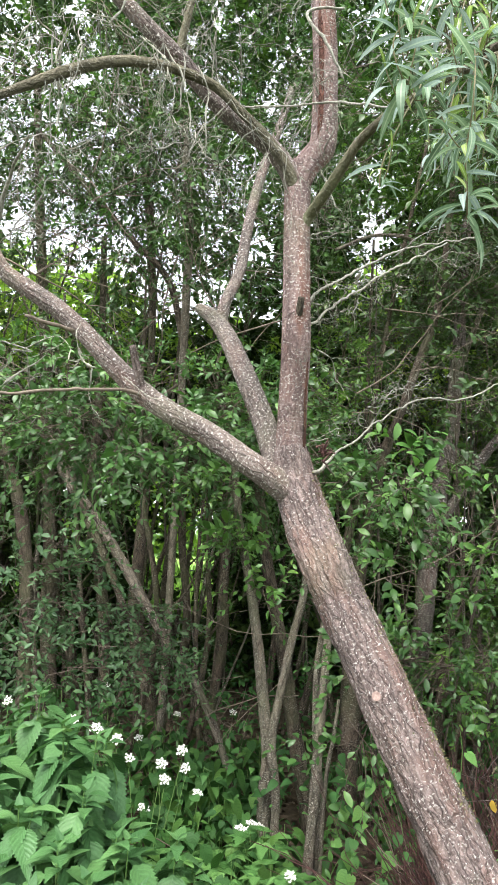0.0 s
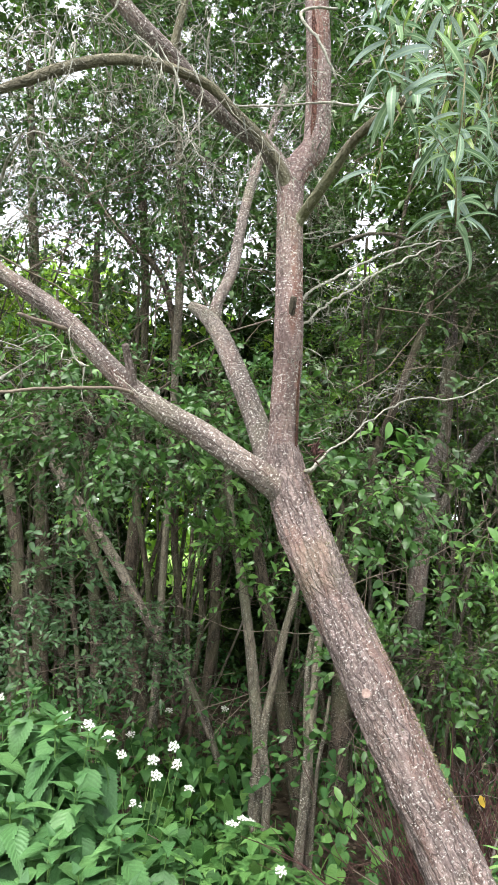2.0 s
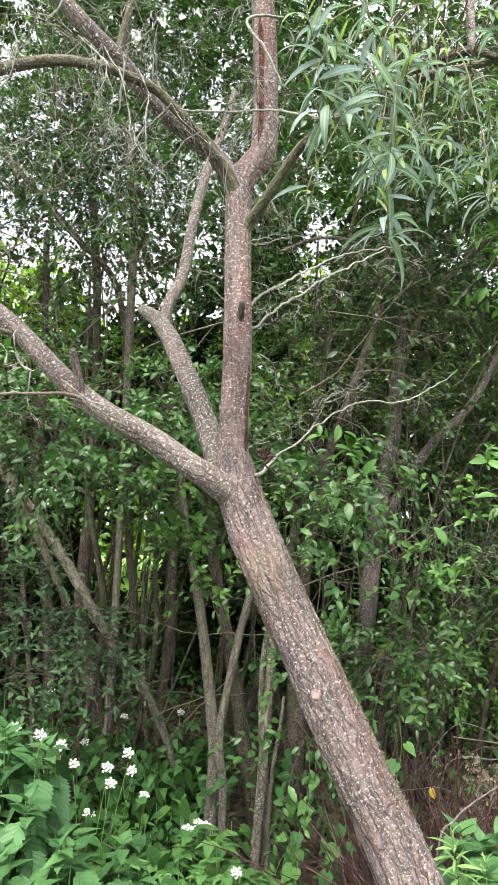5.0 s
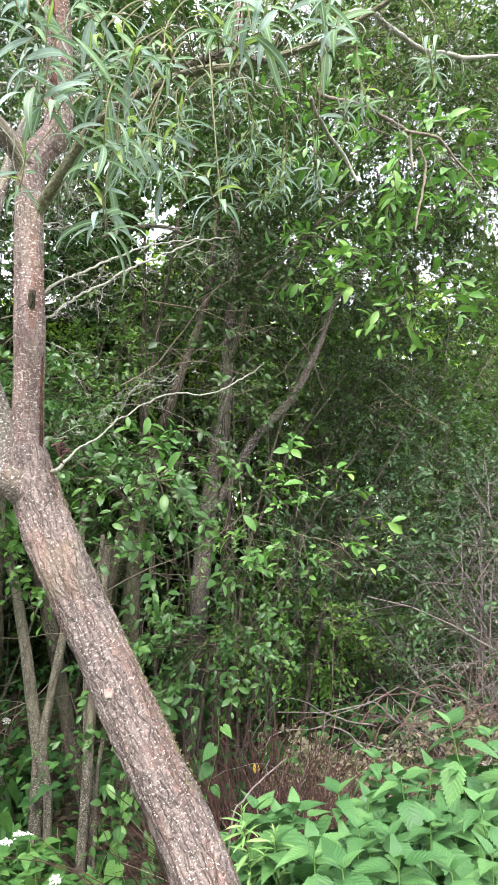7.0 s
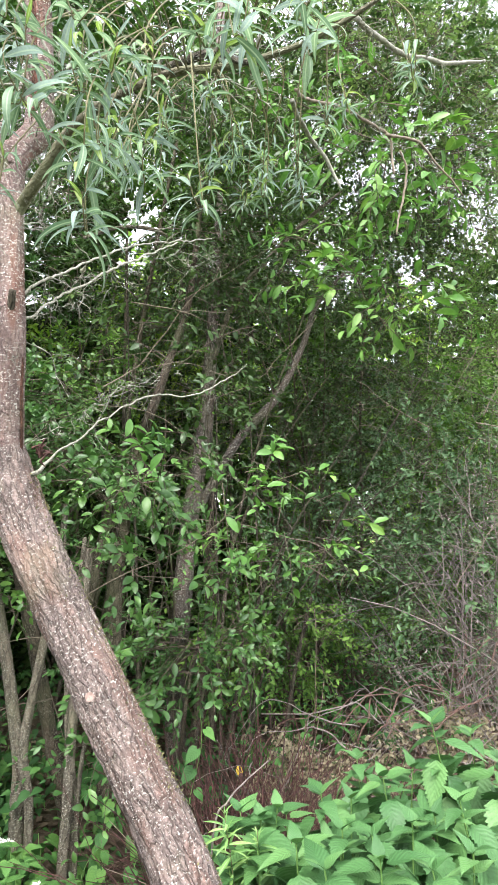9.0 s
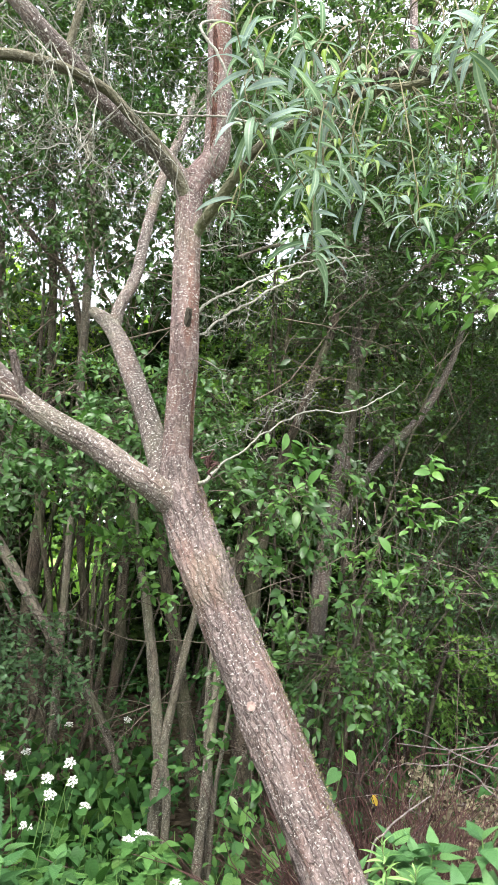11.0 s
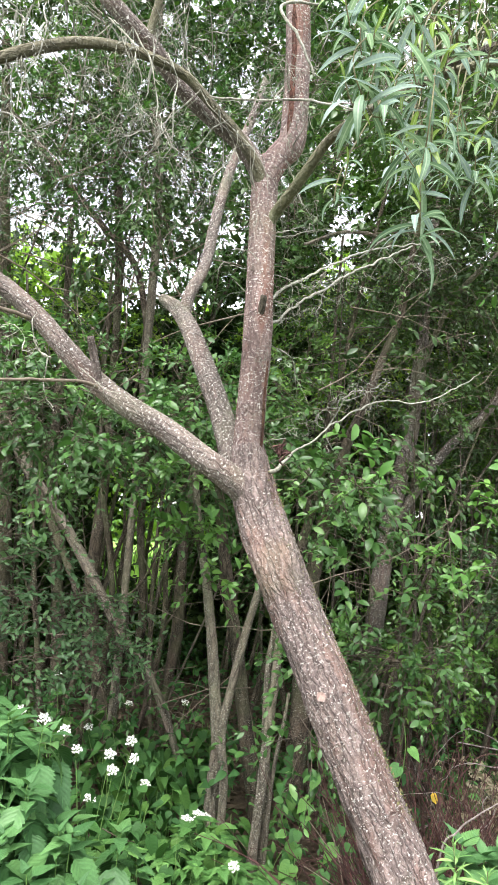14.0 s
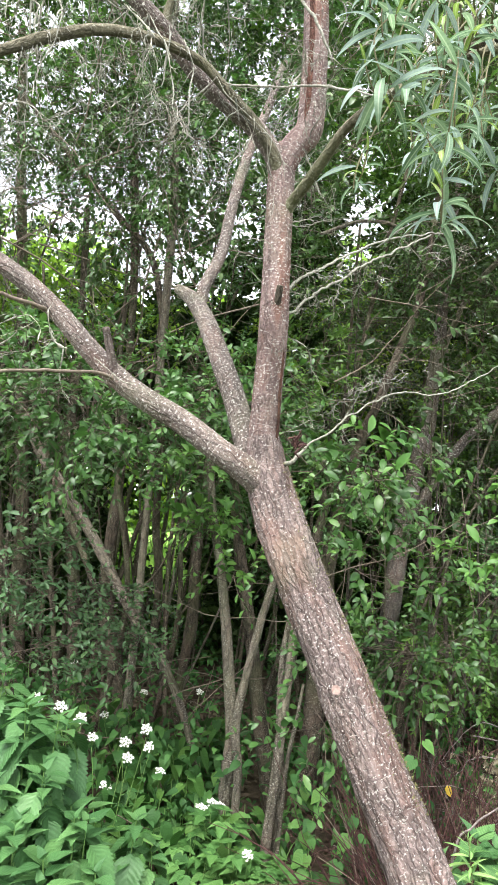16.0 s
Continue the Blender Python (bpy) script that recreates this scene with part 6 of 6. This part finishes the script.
def litter():
    rng = np.random.default_rng(82)
    count = 18000
    x, y = rng.uniform(-2.5, 4, count), rng.uniform(0.6, 5, count)
    z = np.array([ground_z(a, c) for a, c in zip(x, y)]) + rng.uniform(0.008, 0.03, count)
    v, f = kite_cloud(np.stack([x, y, z], 1), rng.normal(0, 1, (count, 3)) * [1, 1, 0.2], rng.normal(0, 0.4, (count, 3)) + [0, 0, 1], rng.uniform(0.03, 0.06, count), 0.6)
    return mesh_from("leaf_litter", v, f)


tagged(put("leaf_litter", litter(), LEAF_LITTER), "dry brown fallen leaves on the soil", "leaf litter", kind="stuff")

rng = np.random.default_rng(83)
pile = thing("brush_pile", (1.5, 2.4, ground_z(1.5, 2.4)), "heap of dead grey branches and dry leaves beside the nettles", "brushwood")
for k in range(170):
    x, y = rng.uniform(0.85, 2.6), rng.uniform(2.1, 3.0)
    z = ground_z(x, y) + rng.uniform(0.03, 0.22 + 0.18 * (x - 0.85))
    sticks = Bundle()
    twiggy(sticks, (x, y, z), (rng.normal(0, 1), rng.normal(0, 0.5), rng.uniform(-0.15, 0.45)), rng.uniform(0.25, 0.75), rng.uniform(0.0018, 0.0048), 2, 0.3, 0.14, 4, 5, rng)
    put("branch", sticks.mesh("branch"), TWIG_GREY if k % 3 == 0 else TWIG_RUST, pile)
P = np.stack([rng.uniform(1.0, 2.3, 9000), rng.uniform(2.35, 3.0, 9000), np.zeros(9000)], 1)
P[:, 2] = 0.12 + rng.uniform(0.25, 1, 9000) * (0.40 + 0.07 * np.sin(P[:, 0] * 7)) * np.clip((P[:, 1] - 2.1) * 2.2, 0.2, 1)
P = P[[noise.noise((q[0] * 7, q[1] * 7, q[2] * 7)) > -0.02 for q in P]]
v, f = leaf_cloud(P, rng.normal(0, 1, P.shape), rng.normal(0, 1, P.shape), rng.uniform(0.012, 0.030, len(P)), 0.6, 0.8, 0.9)
tagged(put("dry_leaves", mesh_from("dry_leaves", v, f), LEAF_DRY, pile, "pale curled dry leaves"), kind="stuff")
for k in range(22):
    x, y = rng.uniform(1.1, 2.3), rng.uniform(2.6, 3.0)
    reach, rise = rng.uniform(0.2, 0.75) * (-1 if k % 3 == 0 else 1), rng.uniform(0.02, 0.3)
    pts = [(x + reach * t, y + 0.1 * rng.normal() * t, 0.38 + 0.28 * (x - 1.3) + rise * math.sin(math.pi * (0.15 + 0.8 * t)) + rng.uniform(0.0, 0.35) * abs(reach) * t, 0.0036 - 0.0024 * t) for t in (0, 0.25, 0.5, 0.75, 1.0)]
    limb("branch", pts, TWIG_RUST if k % 3 else TWIG_GREY, pile, 6, 0.03, 0.1, kink=0.01)

stalks = thing("dead_stalks", (0.7, 2.0, ground_z(0.7, 2.0)), "clump of dead reddish-brown stalks at the foot of the willow", "dead plants")
reds = Bundle()
for k in range(1200):
    x, y = rng.uniform(0.56, 1.2) if k < 560 else rng.normal(0.86, 0.13), rng.uniform(1.85, 2.6)
    path = wander((x, y, ground_z(x, y) - 0.02), (rng.normal(0.1, 0.5), rng.normal(0, 0.4), 1), rng.uniform(0.25, 0.85), rng.uniform(0, 1.0), 0.10, 8, rng)
    if k < 160:
        one = Bundle()
        one.add(path, rng.uniform(0.002, 0.0042), 0.001, 5)
        put("stalk", one.mesh("stalk"), TWIG_BARK if k % 6 == 0 else STALK_RED, stalks)
    else:
        reds.add(path, rng.uniform(0.0014, 0.0038), 0.001, 4)
tagged(put("stalk_clump", reds.mesh("stalk_clump"), STALK_RED, stalks), kind="stuff")

thicket = thing("dead_thicket", (2.4, 2.9, ground_z(2.4, 2.9)), "tangled thicket of bare grey twigs", "shrub")
for _ in range(72):
    x = 3.05 - 0.85 * rng.uniform(0, 1) ** 1.5
    y = rng.uniform(2.6, 3.4)
    grey = Bundle()
    tall = rng.uniform(0.5, 1.0) * (0.7 + 1.8 * min(1.0, max(0.0, x - 1.9)))
    twiggy(grey, (x, y, ground_z(x, y) - 0.02), (rng.normal(-0.05, 0.25), rng.normal(0, 0.2), 1), tall, rng.uniform(0.0035, 0.0075), 2, 0.35, 0.15, 4, 4, rng)
    put("branch", grey.mesh("branch"), TWIG_GREY, thicket)
P = np.stack([3.1 - 1.2 * rng.uniform(0, 1, 4200) ** 1.5, rng.uniform(2.6, 3.4, 4200), rng.uniform(0.35, 1, 4200)], 1)
P[:, 2] *= 0.8 + 1.75 * np.clip(P[:, 0] - 1.95, 0, 1)
P = P[[noise.noise((q[0] * 3.5, q[1] * 3.5, q[2] * 3.5)) + 0.6 * noise.noise((q[0] * 9, q[1] * 9, q[2] * 9)) > 0.0 for q in P]]
v, f = kite_cloud(P, rng.normal(0, 1, P.shape) + [0, 0, -0.4], rng.normal(0, 1, P.shape), rng.uniform(0.012, 0.034, len(P)), 0.32)
tagged(put("withered_leaves", mesh_from("withered_leaves", v, f), LEAF_WITHERED, thicket, "withered pinkish-grey leaf shreds"), kind="stuff")

# a bare crooked twig at the foot of the trunk, and one yellowed leaf
bent = thing("dead_twig", (0.47, 1.42, ground_z(0.47, 1.42)), "bare crooked pale twig standing among nettles", "twig")
limb("twig", [(0.47, 1.42, ground_z(0.47, 1.42) - 0.02, 0.0030), (0.49, 1.40, 0.55, 0.0026), (0.515, 1.38, 0.90, 0.0022), (0.545, 1.362, 0.968, 0.0020), (0.580, 1.345, 1.006, 0.0017), (0.626, 1.325, 1.045, 0.0010)], TWIG_GREY, bent, 6, 0.01, 0.2, kink=0.003)
limb("twig", [(0.590, 1.340, 1.014, 0.0013), (0.585, 1.335, 1.032, 0.0010), (0.592, 1.330, 1.046, 0.0007)], TWIG_GREY, bent, 5, 0.01, 0.2)

# ---- bindweed by the stems, ground elder before them ----
def bindweed(base, top, leaves, seed):
    rng = np.random.default_rng(seed)
    ob = thing("bindweed", base, "bindweed vine with bright heart-shaped leaves climbing dead stalks", "vine", "bindweed vines")
    up = Vector(top) - Vector(base)
    path = np.array([Vector((0, 0, -0.02)) + up * t + Vector((0.025 * math.sin(9 * t), 0.025 * math.cos(9 * t), 0)) for t in np.linspace(0, 1, 14)])
    v, f, uv = tube(path, np.full(14, 0.0013), 5)
    put("vine", mesh_from("vine", v, f, uv), STALK_GREEN, ob, at_root=False)
    for k in range(leaves):
        p = path[min(13, int(1 + 12 * (k + rng.uniform()) / leaves))]
        a = rng.uniform(3.4, 6.0)
        way = Vector((math.cos(a), math.sin(a) * 0.7, -0.7 + rng.normal(0, 0.3)))
        set_leaf(HEARTS[rng.integers(0, 2)], ob, Vector(p) + Vector((math.cos(a), math.sin(a), 0)) * 0.02, way, rng.uniform(0.042, 0.07), (0, -0.6, 0.8))
    return ob


for k, (base, top, count) in enumerate((((0.36, 2.45, 0.1), (0.42, 2.42, 0.75), 14), ((0.30, 2.50, 0.1), (0.33, 2.46, 0.52), 12), ((0.46, 2.35, 0.1), (0.50, 2.32, 0.62), 9), ((0.62, 2.2, 0.1), (0.66, 2.18, 0.95), 12))):
    bindweed((base[0], base[1], ground_z(base[0], base[1])), top, count, 90 + k)

ELDER_LEAVES = [toothed(1.0, 0.58, 11, 0.25 + 0.3 * k, NETTLE_EDGE) for k in range(2)]
for me in ELDER_LEAVES:
    me.materials.append(LEAF_ELDER)


def ground_elder(height, seed):
    rng = np.random.default_rng(seed)
    ob = thing("ground_elder", (0, 0, 0), "low ground elder with flat light green leaflets in threes", "plant", "ground elder")
    for k in range(6):
        a = k * 1.05 + rng.uniform(-0.3, 0.3)
        end = np.array([math.cos(a) * 0.09 * rng.uniform(0.4, 1.2), math.sin(a) * 0.09 * rng.uniform(0.4, 1.2), height * rng.uniform(0.75, 1.05)])
        stalk_of = Bundle()
        stalk_of.add(np.array([[0, 0, -0.02], end * [0.4, 0.4, 0.6], end]), 0.0022, 0.0012, 4)
        put("stalk", stalk_of.mesh("stalk"), STALK_GREEN, ob)
        for q in (-1.2, 0, 1.2):
            b = a + q + rng.normal(0, 0.1)
            set_leaf(ELDER_LEAVES[rng.integers(0, 2)], ob, Vector(end), (math.cos(b), math.sin(b), rng.uniform(-0.2, 0.15)), rng.uniform(0.055, 0.085))
    return ob


elders = [{"ob": ground_elder(h, 95 + k), "tall": h} for k, h in enumerate((0.16, 0.24, 0.30))]
spots = []
for _ in range(13):
    spots.append((r.uniform(-0.08, 0.26), r.uniform(2.30, 2.65), r.uniform(0.18, 0.28)))
for _ in range(5):
    spots.append((r.uniform(-1.0, -0.1), r.uniform(2.3, 2.7), r.uniform(0.2, 0.30)))
spread(elders, spots, r)


# ---- a broad reed blade at the edge of the nettles, one yellow leaf in the dead stalks ----
reed = thing("reed", (1.325, 1.500, ground_z(1.325, 1.500) - 0.02), "tall upright green reed blade among the nettles", "grass")
blade_v, blade_f, blade_uv = [], [], []
for k in range(13):
    t = k / 12
    w = 0.0115 * min(1, 0.30 + 1.1 * t) * (1 - max(0, t - 0.72) / 0.28 * 0.97)
    for q, lift in ((-1, 0.3), (0, 0), (1, 0.3)):
        blade_v.append((0.045 * t * t + q * w, -lift * w, 1.262 * t))
        blade_uv.append((q * 0.1, t * 0.3))
    if k:
        blade_f += [(3 * k - 3 + i, 3 * k - 2 + i, 3 * k + 1 + i, 3 * k + i) for i in range(2)]
put("blade", mesh_from("blade", blade_v, blade_f, blade_uv), LEAF_NETTLE, reed, at_root=False)
v, f = leaf_cloud(np.array([[0.945, 2.70, 0.53]]), np.array([[0.2, -0.3, -0.8]]), np.array([[0, -1.0, 0.2]]), np.array([0.045]), 0.7)
tagged(put("fallen_leaf", mesh_from("fallen_leaf", v, f), YELLOW), "single yellow leaf caught in dead stalks", "leaf")
